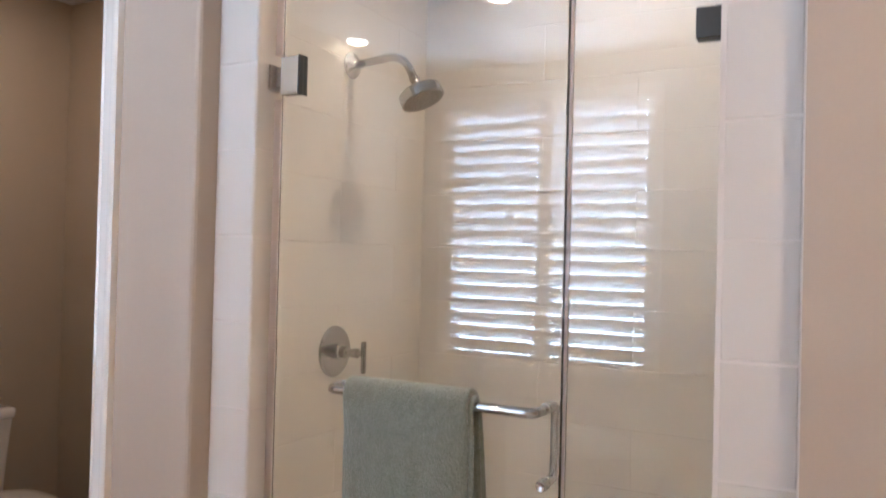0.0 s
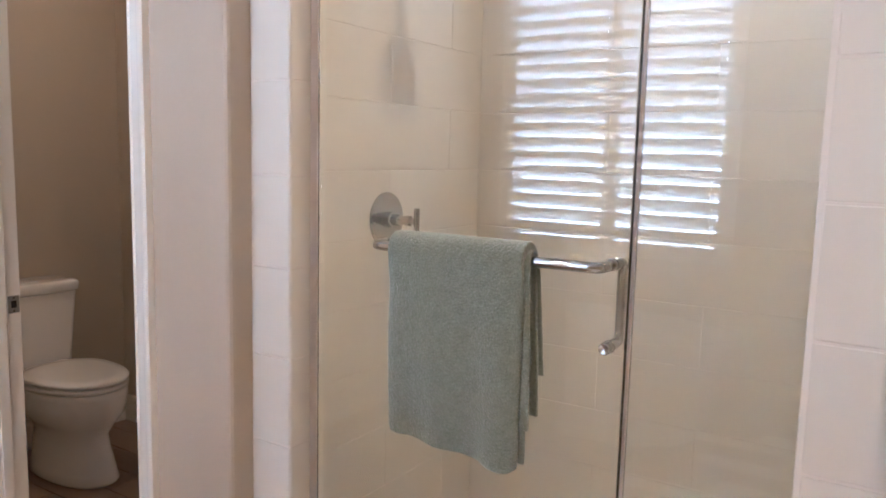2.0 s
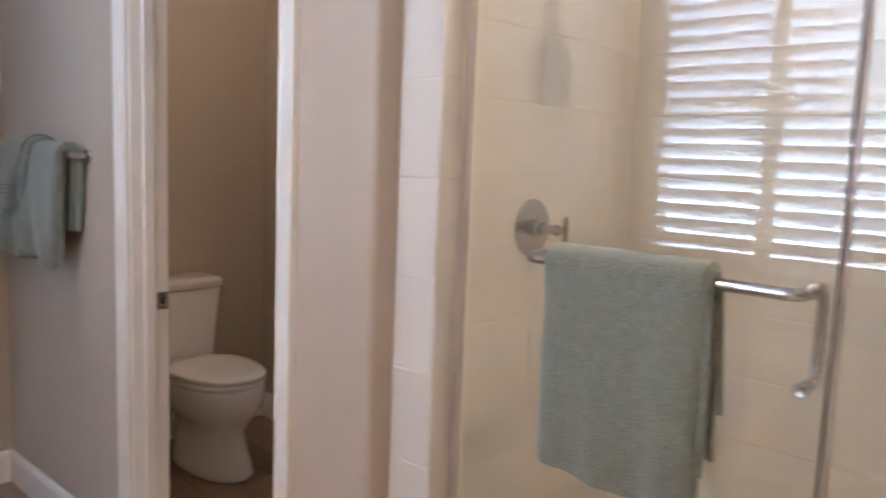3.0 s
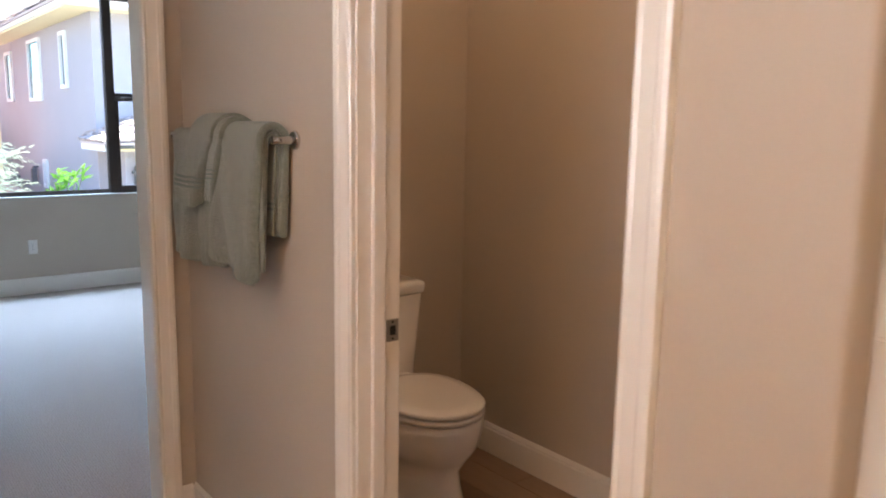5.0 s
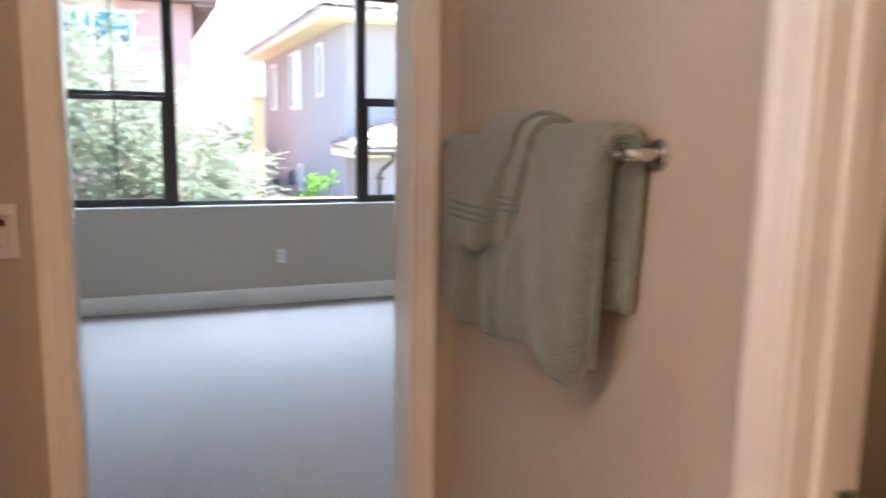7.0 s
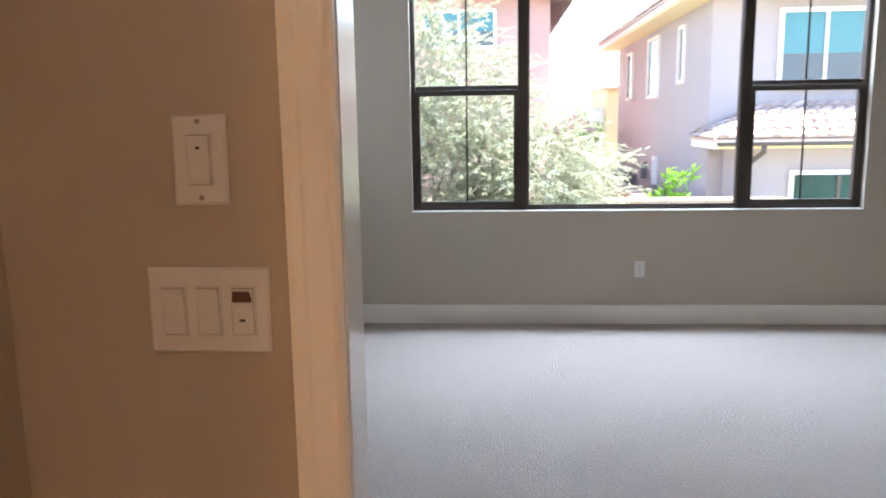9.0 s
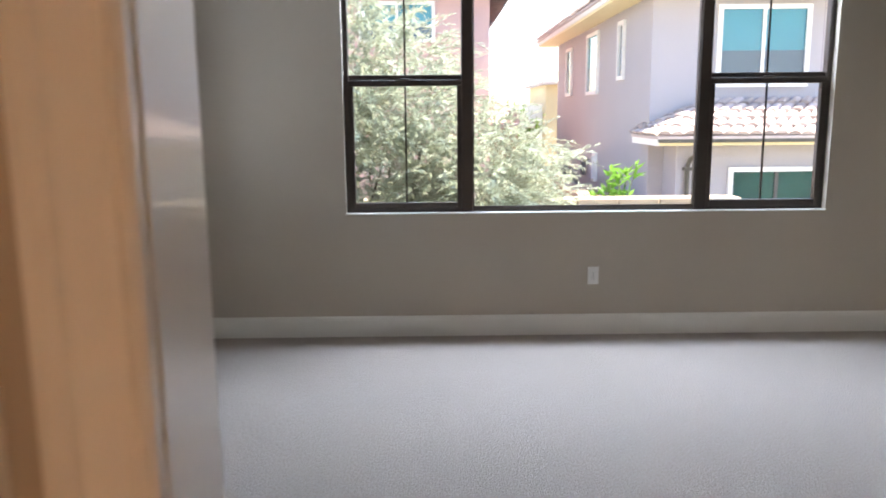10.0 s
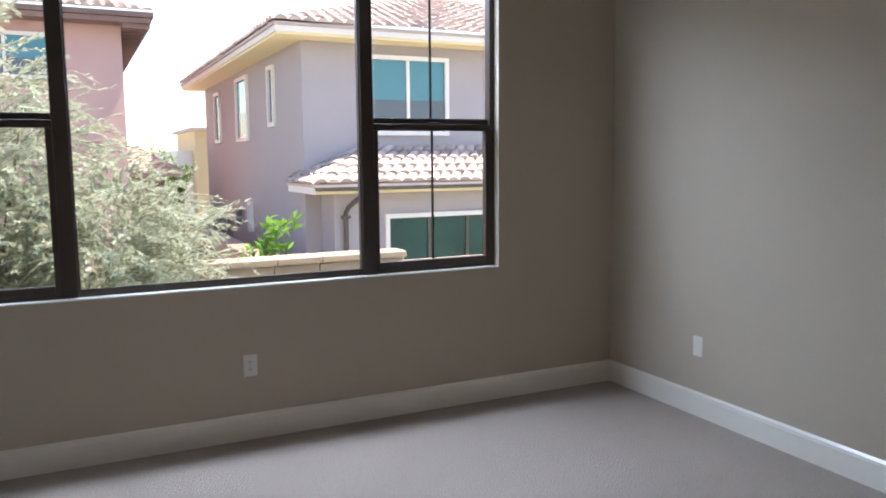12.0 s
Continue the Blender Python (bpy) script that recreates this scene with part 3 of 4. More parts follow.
part("pull_handle", pull, CHROME, door, "polished inside pull handle", smooth=True)
for y, z, side in ((2.285, BZ, -1), (1.782, BZ, -1), (1.782, BZ - 0.155, -1), (1.782, BZ, 1), (1.782, BZ - 0.155, 1)):
    part("washer", lathe(bmesh.new(), (GX + side * 0.0052, y, z), (side, 0, 0), [(0, 0.0125), (0.003, 0.0125), (0.0045, 0.011)], 20), CHROME, door, smooth=True)
part("end_cap", lathe(bmesh.new(), (GX - 0.009, 1.782, BZ - 0.155), (-1, 0, 0), [(0, 0.0115), (0.014, 0.0115), (0.0165, 0.0095), (0.0155, 0.005), (0.015, 0.002)], 20), CHROME, door, "round chrome bolt cap")
part("edge_seal", boxes(((GX - 0.004, 1.7462, 0.115), (GX + 0.004, 1.7492, 2.355)), bevel=0.001), DARK_METAL, door, "thin dark edge seal")
part("seal_fin", boxes(((GX - 0.005, 1.7392, 0.115), (GX + 0.003, 1.7456, 2.355)), bevel=0.0015), SEAL, door, "clear vinyl fin")
part("hinge_seal", boxes(((GX - 0.006, 2.4968, 0.115), (GX + 0.006, 2.5195, 1.975)), ((GX - 0.006, 2.4968, 2.085), (GX + 0.006, 2.5195, 2.355)), bevel=0.002), SEAL, door, "clear vinyl seal")
part("sweep_seal", boxes(((GX - 0.006, 1.752, 0.101), (GX + 0.006, 2.49, 0.112))), RUBBER, door)

fixed = thing("glass_screen", (GX, 1.6, 0.10), "fixed clear glass shower panel held by dark clamps", "shower panel")
pane = part("pane", boxes(((GX - 0.005, 1.450, 0.100), (GX + 0.005, 1.7382, 2.36)), bevel=0.0012), GLASS, fixed, "clear glass pane")
pane.visible_shadow = False
for z in (2.040, 0.40):
    part("clamp", boxes(((GX - 0.017, 1.4455, z - 0.030), (GX - 0.006, 1.496, z + 0.030)), ((GX + 0.006, 1.4455, z - 0.030), (GX + 0.017, 1.496, z + 0.030)), bevel=0.0015), DARK_METAL, fixed, "square dark metal glass clamp")

head = thing("showerhead", (2.765, SH_L, 2.255), "chrome shower head on a bent wall arm", "shower head")
fx, fz = 2.765, 2.255
part("flange", lathe(bmesh.new(), (fx, SH_L - 0.0005, fz), (0, -1, 0), [(0, 0.047), (0.005, 0.047), (0.013, 0.041), (0.019, 0.022), (0.028, 0.018)], 32), CHROME, head, smooth=True)
arm = [(fx, SH_L - 0.01, fz), (fx - 0.006, SH_L - 0.10, fz + 0.006)] + arc((fx - 0.014, SH_L - 0.165, fz + 0.008), (fx - 0.018, SH_L - 0.225, fz + 0.008), (fx - 0.022, SH_L - 0.255, fz - 0.045)) + [(fx - 0.024, SH_L - 0.268, fz - 0.070)]
part("arm", sweep(bmesh.new(), arm, 0.0140, 16), CHROME, head, smooth=True)
axis = Vector((0.01, -0.43, -0.90)).normalized()
neck = Vector((fx - 0.024, SH_L - 0.268, fz - 0.070))
part("ball_joint", lathe(bmesh.new(), neck, axis, [(0, 0.015), (0.003, 0.0175), (0.012, 0.0175), (0.015, 0.0125), (0.019, 0.0125), (0.022, 0.0165), (0.028, 0.0180), (0.034, 0.0165), (0.038, 0.0145), (0.048, 0.018)], 24), CHROME, head, smooth=True)
body = neck + axis * 0.042
part("spray_head", lathe(bmesh.new(), body, axis, [(0, 0.018), (0.004, 0.030), (0.007, 0.058), (0.010, 0.070), (0.014, 0.074), (0.040, 0.075), (0.046, 0.075), (0.048, 0.072)], 40), CHROME, head)
face = part("spray_face", lathe(bmesh.new(), body + axis * 0.0482, axis, [(0, 0.069), (0.0015, 0.068)], 40), DULL_METAL, head, "grey nozzle plate")
u = axis.orthogonal().normalized()
w = axis.cross(u)
for ring, count in ((0.014, 6), (0.032, 12), (0.050, 18)):
    for k in range(count):
        a = 2 * math.pi * k / count
        part("nozzle", lathe(bmesh.new(), body + axis * 0.0496 + (u * math.cos(a) + w * math.sin(a)) * ring, axis, [(0, 0.0018), (0.0014, 0.0013)], 6), RUBBER, face)

vx, vz = 2.705, 1.258
valve = thing("shower_valve", (vx, SH_L, vz), "round polished shower valve with a lever handle", "shower valve")
part("escutcheon", lathe(bmesh.new(), (vx, SH_L - 0.0005, vz), (0, -1, 0), [(0, 0.088), (0.004, 0.088), (0.009, 0.083), (0.0105, 0.070), (0.0105, 0.022)], 48), CHROME, valve, "polished round cover plate", smooth=False)
part("hub", lathe(bmesh.new(), (vx, SH_L - 0.010, vz), (0, -1, 0), [(0, 0.026), (0.018, 0.025), (0.022, 0.019), (0.05, 0.019), (0.054, 0.015), (0.070, 0.013), (0.074, 0.017), (0.088, 0.017), (0.092, 0.011), (0.108, 0.010)], 28), CHROME, valve, smooth=False)
part("lever", sweep(bmesh.new(), [(vx, SH_L - 0.122, vz + 0.042), (vx, SH_L - 0.122, vz + 0.035), (vx, SH_L - 0.122, vz - 0.060), (vx, SH_L - 0.122, vz - 0.066)], [0.0075, 0.009, 0.009, 0.0075], 16), CHROME, valve, smooth=False)
part("stem", sweep(bmesh.new(), [(vx, SH_L - 0.10, vz), (vx, SH_L - 0.118, vz)], 0.008, 14), CHROME, valve)


# ---- towels ----
def drape(name, label, xb, zb, R, th, top, front, back, zf, zk, seed, amp=0.010, bands=(), slope=0.0, group="", roll=0.0, parent=None, pname="cloth"):
    """A towel hung over a bar along y. top, front and back: (y0, y1) over the bar and at the two hems; zf, zk: hem heights."""
    t = parent or thing(name, (xb, (top[0] + top[1]) / 2, zf), label, "towel", group)
    lf, lk, xmax = zb - zf, zb - zk, xb + 0.055 - th / 2 - 0.005
    half = math.pi * R / 2

    def at(u, s, grow=0.0):
        """s runs from -(lf + half) at the front hem, over 0 at the top, to the back hem."""
        if abs(s) <= half:
            a = s / R
            off, z, f = math.sin(a), zb + R * math.cos(a), 0.0
            x = min(xb + off * (R + grow), xmax)
            z += grow * math.cos(a)
            y = top[0] + (top[1] - top[0]) * u
        else:
            f = (abs(s) - half) / (lf if s < 0 else lk)
            hem = front if s < 0 else back
            e = f ** 0.8
            y = (top[0] + (top[1] - top[0]) * u) * (1 - e) + (hem[0] + (hem[1] - hem[0]) * u) * e
            drop = lf if s < 0 else lk
            z = zb - f * drop - (slope * (0.5 - u) * f if s < 0 else 0)
            sgn = -1 if s < 0 else 1
            x = xb + sgn * (R + grow)
            fold = math.sin(y * 46 + seed) * amp * 0.40 * f + math.sin(y * 21 + seed * 2 + z * 3) * amp * 0.50 * f
            wob = fold + noise.noise(Vector((y * 9 + seed, z * 1.6, seed))) * amp + noise.noise(Vector((y * 30 + seed, z * 7, seed + 4))) * amp * 0.25
            if s < 0:
                x += wob * f - amp * 0.9 * f * math.sin(math.pi * min(f * 1.1, 1)) * 0.6
                x = min(x, xb - R * 0.6)
                for e in (1 - u / 0.10, 1 - (1 - u) / 0.10):
                    if e > 0:
                        x += roll * (1 - math.sqrt(1 - min(e, 0.98) ** 2)) * min(1.0, f * 5)
                z += roll * 0.5 * max(0.0, 1 - u / 0.06, 1 - (1 - u) / 0.06) ** 2 * f
            else:
                x += max(-0.4 * R, min(0.004, wob * 0.4 * f))
                x = min(x, xmax)
            z += noise.noise(Vector((y * 14 + seed, 0.3, seed))) * 0.006 * f
        return Vector((x, y, z))

    nu, s0, s1 = 26, -(lf + half), lk + half

    def sheet(sa, sb, u0, u1, grow, nv):
        bm = bmesh.new()
        grid = [[bm.verts.new(at(u0 + (u1 - u0) * i / nu, sa + (sb - sa) * j / nv, grow)) for i in range(nu + 1)] for j in range(nv + 1)]
        for j in range(nv):
            for i in range(nu):
                bm.faces.new((grid[j][i], grid[j][i + 1], grid[j + 1][i + 1], grid[j + 1][i]))
        return bm

    def solid(ob, thick):
        mod = ob.modifiers.new("thickness", "SOLIDIFY")
        mod.thickness, mod.offset = thick, 0.0
        bev = ob.modifiers.new("soft_edge", "BEVEL")
        bev.width, bev.segments, bev.limit_method, bev.angle_limit = thick * 0.42, 3, "ANGLE", radians(50)
        return ob

    cloth = solid(part(pname, sheet(s0, s1, 0, 1, 0, 60), TOWEL, t, smooth=True), th)
    for sa, sb in bands:
        solid(part("woven_band", sheet(sa, sb, 0.004, 0.996, 0, 3), TOWEL_BAND, t, "raised woven band", smooth=True), th + 0.0035)
    return t


bar_towel = drape("bath_towel", "sage green terry towel folded over the shower door bar", BXX, BZ, 0.025, 0.024, (1.918, 2.222), (1.928, 2.212), (1.905, 2.205), 0.887, 1.045, 3.0, 0.024, slope=0.03, roll=0.020)
drape("", "", BXX, BZ, 0.0125, 0.0075, (1.912, 2.205), (1.909, 2.190), (1.895, 2.190), 0.893, 0.985, 7.0, 0.004, parent=bar_towel, pname="inner_fold")
drape("", "", BXX, BZ, 0.0195, 0.0045, (1.909, 2.200), (1.899, 2.180), (1.890, 2.190), 0.960, 1.060, 13.0, 0.003, parent=bar_towel, pname="inner_fold")

rail = thing("towel_bar", (XA, 4.45, 1.418), "polished wall towel bar with round posts", "towel bar")
RX, RZ = 1.862, 1.418
part("rod", sweep(bmesh.new(), [(RX, 4.070, RZ), (RX, 4.3, RZ), (RX, 4.6, RZ), (RX, 4.845, RZ)], 0.0085, 16), CHROME, rail, smooth=True)
for y in (4.083, 4.832):
    post = part("post", lathe(bmesh.new(), (XA - 0.006, y, RZ), (-1, 0, 0), [(0, 0.011), (0.044, 0.010), (0.058, 0.0125), (0.064, 0.0105)], 24), CHROME, rail, smooth=False)
    part("flange", lathe(bmesh.new(), (XA - 0.0005, y, RZ), (-1, 0, 0), [(0, 0.025), (0.005, 0.025), (0.009, 0.022), (0.010, 0.012)], 32), CHROME, post)
GRP = "towels on the wall bar"
drape("bath_towel", "sage green bath towel hung flat underneath", RX, RZ, 0.0185, 0.013, (4.40, 4.785), (4.40, 4.800), (4.42, 4.80), 1.028, 1.10, 11.0, 0.034, group=GRP, roll=0.012)
big = drape("bath_towel", "thick sage green bath towel folded in half", RX, RZ, 0.0375, 0.022, (4.098, 4.330), (4.160, 4.455), (4.11, 4.41), 1.048, 1.155, 17.0, 0.022, slope=0.05, bands=((0.19, 0.197), (0.204, 0.211), (0.218, 0.225)), group=GRP, roll=0.024)
drape("", "", RX, RZ, 0.0135, 0.0075, (4.108, 4.370), (4.132, 4.385), (4.132, 4.40), 1.062, 1.160, 23.0, 0.004, bands=((0.188, 0.195), (0.202, 0.209)), parent=big, pname="inner_fold")
drape("", "", RX, RZ, 0.0235, 0.006, (4.104, 4.350), (4.118, 4.370), (4.121, 4.39), 1.150, 1.175, 41.0, 0.004, parent=big, pname="inner_fold")
hand = drape("hand_towel", "sage green hand towel draped slantwise over bath towels", RX, RZ, 0.062, 0.018, (4.350, 4.505), (4.495, 4.695), (4.36, 4.50), 1.210, 1.28, 31.0, 0.014, bands=((-0.248, -0.242), (-0.234, -0.228), (-0.220, -0.214)), group=GRP, roll=0.030)
drape("", "", RX, RZ, 0.055, 0.014, (4.310, 4.365), (4.385, 4.450), (4.32, 4.40), 1.236, 1.30, 37.0, 0.005, bands=((-0.205, -0.200), (-0.193, -0.188), (-0.181, -0.176)), parent=hand, pname="short_end", roll=0.012)


# ---- toilet ----
def oval(cx, yc, z, rx, front, back, n=40, power=2.3):
    ring = []
    for k in range(n):
        a = 2 * math.pi * k / n
        c, s = math.cos(a), math.sin(a)
        px = rx * math.copysign(abs(s) ** (2 / power), s)
        d = front if c > 0 else back
        py = -d * math.copysign(abs(c) ** (2 / power), c)
        ring.append(Vector((cx + px, yc + py, z)))
    return ring


TX, TYC = 2.622, 4.49


def scaled(*rows):
    """Chair-height bowl: a little taller and longer than the standard pan."""
    return [(z * 1.025, rx * 1.035, front + 0.012, back) for z, rx, front, back in rows]


toilet = thing("toilet", (TX, TYC, 0), "white two-piece toilet with the lid down", "toilet")
part("bowl", loft(bmesh.new(), [oval(TX, TYC, *r) for r in scaled((0.0, 0.124, 0.262, 0.23), (0.012, 0.130, 0.268, 0.236), (0.045, 0.122, 0.256, 0.232), (0.15, 0.104, 0.222, 0.225), (0.205, 0.104, 0.214, 0.22), (0.250, 0.134, 0.246, 0.215), (0.300, 0.172, 0.280, 0.21), (0.345, 0.182, 0.290, 0.20), (0.385, 0.188, 0.296, 0.19), (0.408, 0.188, 0.296, 0.19), (0.414, 0.184, 0.292, 0.186))]), PORCELAIN, toilet, smooth=True)
part("bolt_cap", lathe(bmesh.new(), (TX + 0.118, TYC + 0.12, 0.02), (0.6, 0, 0.8), [(0, 0.016), (0.012, 0.014), (0.018, 0.008)], 16), PORCELAIN, toilet, smooth=True)
part("seat", loft(bmesh.new(), [oval(TX, TYC, *r) for r in scaled((0.4165, 0.182, 0.291, 0.165), (0.419, 0.190, 0.299, 0.172), (0.432, 0.191, 0.300, 0.172), (0.4365, 0.186, 0.295, 0.168))]), SEAT, toilet, smooth=True)
part("lid", loft(bmesh.new(), [oval(TX, TYC, *r) for r in scaled((0.4425, 0.160, 0.268, 0.160), (0.4445, 0.188, 0.300, 0.172), (0.456, 0.191, 0.302, 0.172), (0.462, 0.185, 0.295, 0.166), (0.4665, 0.142, 0.240, 0.13), (0.468, 0.06, 0.10, 0.06))]), SEAT, toilet, smooth=True)
for s in (-1, 1):
    part("hinge", boxes(((TX + s * 0.075 - 0.024, TYC + 0.155, 0.424), (TX + s * 0.075 + 0.024, TYC + 0.188, 0.473)), bevel=0.007, segments=2), SEAT, toilet)


def rounded(cx, x, y0, y1, z, r=0.03, n=5):
    """A ring round a rectangle with round corners."""
    ring = []
    for sx, sy, a0 in ((1, 1, 0), (-1, 1, 90), (-1, -1, 180), (1, -1, 270)):
        px, py = cx + sx * (x - r), (y1 - r if sy > 0 else y0 + r)
        for k in range(n + 1):
            a = radians(a0 + 90 * k / n)
            ring.append(Vector((px + r * math.cos(a), py + r * math.sin(a), z)))
    return ring


part("tank_base", loft(bmesh.new(), [rounded(TX, 0.13, 4.64, 4.86, 0.27), rounded(TX, 0.15, 4.62, 4.87, 0.38), rounded(TX, 0.16, 4.64, 4.875, 0.425)]), PORCELAIN, toilet, smooth=True)
tank = part("tank", loft(bmesh.new(), [rounded(TX, 0.150, 4.700, 4.872, 0.428), rounded(TX, 0.156, 4.692, 4.876, 0.45), rounded(TX, 0.166, 4.684, 4.880, 0.63), rounded(TX, 0.178, 4.676, 4.884, 0.785), rounded(TX, 0.176, 4.678, 4.883, 0.790)]), PORCELAIN, toilet, smooth=True)
part("tank_lid", loft(bmesh.new(), [rounded(TX, 0.179, 4.674, 4.886, 0.792), rounded(TX, 0.186, 4.667, 4.889, 0.797), rounded(TX, 0.188, 4.665, 4.890, 0.824), rounded(TX, 0.184, 4.668, 4.888, 0.836), rounded(TX, 0.168, 4.684, 4.876, 0.842)]), PORCELAIN, toilet, smooth=True)

# ---- bathtub under the bathroom window ----
tub = thing("bathtub", (-0.58, 2.95, 0), "white freestanding oval bathtub under the shuttered window", "bathtub")


def tub_ring(z, rx, ry):
    return [Vector((-0.59 + rx * 1.1 * math.cos(2 * math.pi * k / 56), 2.92 + ry * math.sin(2 * math.pi * k / 56), z)) for k in range(56)]


part("shell", loft(bmesh.new(), [tub_ring(*r) for r in ((0.0, 0.30, 0.66), (0.02, 0.32, 0.68), (0.30, 0.36, 0.76), (0.52, 0.40, 0.86), (0.565, 0.415, 0.885), (0.58, 0.41, 0.88), (0.58, 0.37, 0.83), (0.55, 0.355, 0.81), (0.30, 0.31, 0.70), (0.15, 0.26, 0.58), (0.12, 0.18, 0.45))]), PORCELAIN, tub, smooth=True)
part("drain", lathe(bmesh.new(), (-0.58, 2.95, 0.119), (0, 0, 1), [(0, 0.03), (0.003, 0.028)], 20), CHROME, tub)


# ---- switches and sockets ----
def plate_bm(w, h):
    return loft(bmesh.new(), [[Vector((x, y, z)) for x, z in ((-w / 2 + c, -h / 2 + c), (w / 2 - c, -h / 2 + c), (w / 2 - c, h / 2 - c), (-w / 2 + c, h / 2 - c))] for y, c in ((0, 0), (-0.003, 0), (-0.0062, 0.0035))])


def rocker_bm(x, tip):
    bm = bmesh.new()
    prof = [(-0.0308, -0.006), (-0.0308, -0.0090 - tip), (0.0, -0.0090), (0.0308, -0.0090 - (0.0045 - tip)), (0.0308, -0.006)]
    return loft(bm, [[Vector((x + sx * 0.0142, y, z)) for z, y in prof] for sx in (-1, 1)])


def bezel_bm(x):
    """A square frame round a rocker."""
    a, b2, h0, h1 = 0.0152, 0.0172, 0.0318, 0.0340
    return boxes(((x - b2, -0.0086, -h1), (x - a, -0.0058, h1)), ((x + a, -0.0086, -h1), (x + b2, -0.0058, h1)), ((x - a, -0.0086, h0), (x + a, -0.0058, h1)), ((x - a, -0.0086, -h1), (x + a, -0.0058, -h0)))


def gap_shade_bm(x):
    """A dark sheet that paints the shade in the gap between a rocker and its frame."""
    return boxes(((x - 0.0151, -0.0068, -0.0317), (x + 0.0151, -0.0060, 0.0317)))


def screw_bm(x, z):
    return lathe(bmesh.new(), (x, -0.0060, z), (0, -1, 0), [(0, 0.0036), (0.0008, 0.0032)], 12)


def place(t, m):
    bpy.context.view_layer.update()
    t.matrix_world = m


one = thing("dimmer_switch", (0, 0, 0), "white single wall switch with a small indicator", "light switch")
pl = part("plate", plate_bm(0.0705, 0.1155), PLATE, one)
part("rocker", rocker_bm(0.0, 0.0028), PLATE, one)
part("bezel", bezel_bm(0.0), PLATE, one)
part("recess", gap_shade_bm(0.0), GAP_SHADE, one)
part("indicator", boxes(((-0.0022, -0.0112, 0.0135), (0.0022, -0.0085, 0.0170))), HOLE, one)
for z in (-0.0484, 0.0484):
    part("screw", screw_bm(0, z), DULL_METAL, pl)
place(one, Matrix.Translation((0.8370, YB - 0.0003, 1.4235)))

trio = thing("switch_panel", (0, 0, 0), "white triple wall switch with an occupancy sensor", "light switch")
part("plate", plate_bm(0.1625, 0.1155), PLATE, trio)
for x in (-0.046, 0.0):
    part("rocker", rocker_bm(x, 0.0), PLATE, trio)
    part("bezel", bezel_bm(x), PLATE, trio)
    part("recess", gap_shade_bm(x), GAP_SHADE, trio)
sensor = part("sensor_switch", rocker_bm(0.046, 0.0005), PLATE, trio, "white sensor switch")
part("bezel", bezel_bm(0.046), PLATE, trio)
part("recess", gap_shade_bm(0.046), GAP_SHADE, trio)
part("sensor_lens", boxes(((0.0325, -0.0126, 0.0125), (0.0595, -0.0070, 0.0300)), bevel=0.002), PLATE_DARK, sensor, "dark red sensor lens")
part("indicator", boxes(((0.0415, -0.0112, -0.0130), (0.0490, -0.0085, -0.0105))), HOLE, sensor)
place(trio, Matrix.Translation((0.8365, YB - 0.0003, 1.2260)))

outlet = thing("wall_outlet", (0, 0, 0), "white duplex wall outlet above the baseboard", "outlet", "bedroom outlets")
part("plate", plate_bm(0.0705, 0.1155), PLATE, outlet)
for z in (-0.0195, 0.0195):
    skt = part("socket", loft(bmesh.new(), [oval(0, 0, 0, 0.0165, 0.014, 0.014, 20, 3.2)] * 1 + [oval(0, 0, 0.0016, 0.0160, 0.0135, 0.0135, 20, 3.2)]), PLATE, outlet)
    skt.matrix_basis = Matrix.Translation((0, -0.0060, z)) @ pose(0, 0, 0, 90, 0, 0)
    for x, h in ((-0.0065, 0.0085), (0.0065, 0.0070)):
        part("slot", boxes(((x - 0.0011, -0.0082, z + 0.0005), (x + 0.0011, -0.0072, z + h))), HOLE, outlet)
    part("ground_hole", lathe(bmesh.new(), (0, -0.0072, z - 0.0065), (0, -1, 0), [(0, 0.0024), (0.001, 0.0024)], 10), HOLE, outlet)
part("screw", screw_bm(0, 0), DULL_METAL, outlet)
bpy.context.view_layer.update()
copy_thing(outlet, pose(BX1 - 0.0003, 8.560, 0.400, 0, 0, 90))
copy_thing(outlet, pose(BX0 + 0.0003, 8.552, 0.425, 0, 0, -90))
place(outlet, Matrix.Translation((2.224, BY1 - 0.0003, 0.397)))

# ---- recessed ceiling lights ----
can = thing("recessed_light", (0, 0, 0), "round white recessed ceiling light, switched on", "ceiling light", "recessed lights")
part("trim_ring", lathe(bmesh.new(), (0, 0, 0), (0, 0, -1), [(0, 0.080), (0.004, 0.080), (0.007, 0.074), (0.005, 0.062), (0.0, 0.060)], 36), TRIM, can)
part("lens", lathe(bmesh.new(), (0, 0, -0.0052), (0, 0, -1), [(0, 0.060), (0.001, 0.059)], 36), LENS, can, "glowing frosted lens")
bpy.context.view_layer.update()
for cx, cy, _ in CANS[1:]:
    copy_thing(can, Matrix.Translation((cx, cy, TOP)))
place(can, Matrix.Translation((CANS[0][0], CANS[0][1], TOP)))

# ---- outdoors ----
GZ = -2.2
ground = bmesh.new()
add_box(ground, (-400, 9.6, GZ - 1), (400, 900, GZ))
add_box(ground, (-400, -400, GZ - 1), (-0.9, 9.6, GZ))
add_box(ground, (4.9, -400, GZ - 1), (400, 9.6, GZ))
structure("ground", ground, GROUND, "dry bare garden soil", "ground")
structure("wall_foundation", boxes(((BX0 - 0.16, 9.345, GZ), (BX1 + 0.16, 9.50, -0.052))), STUCCO, "stucco wall below the bedroom window", "wall")


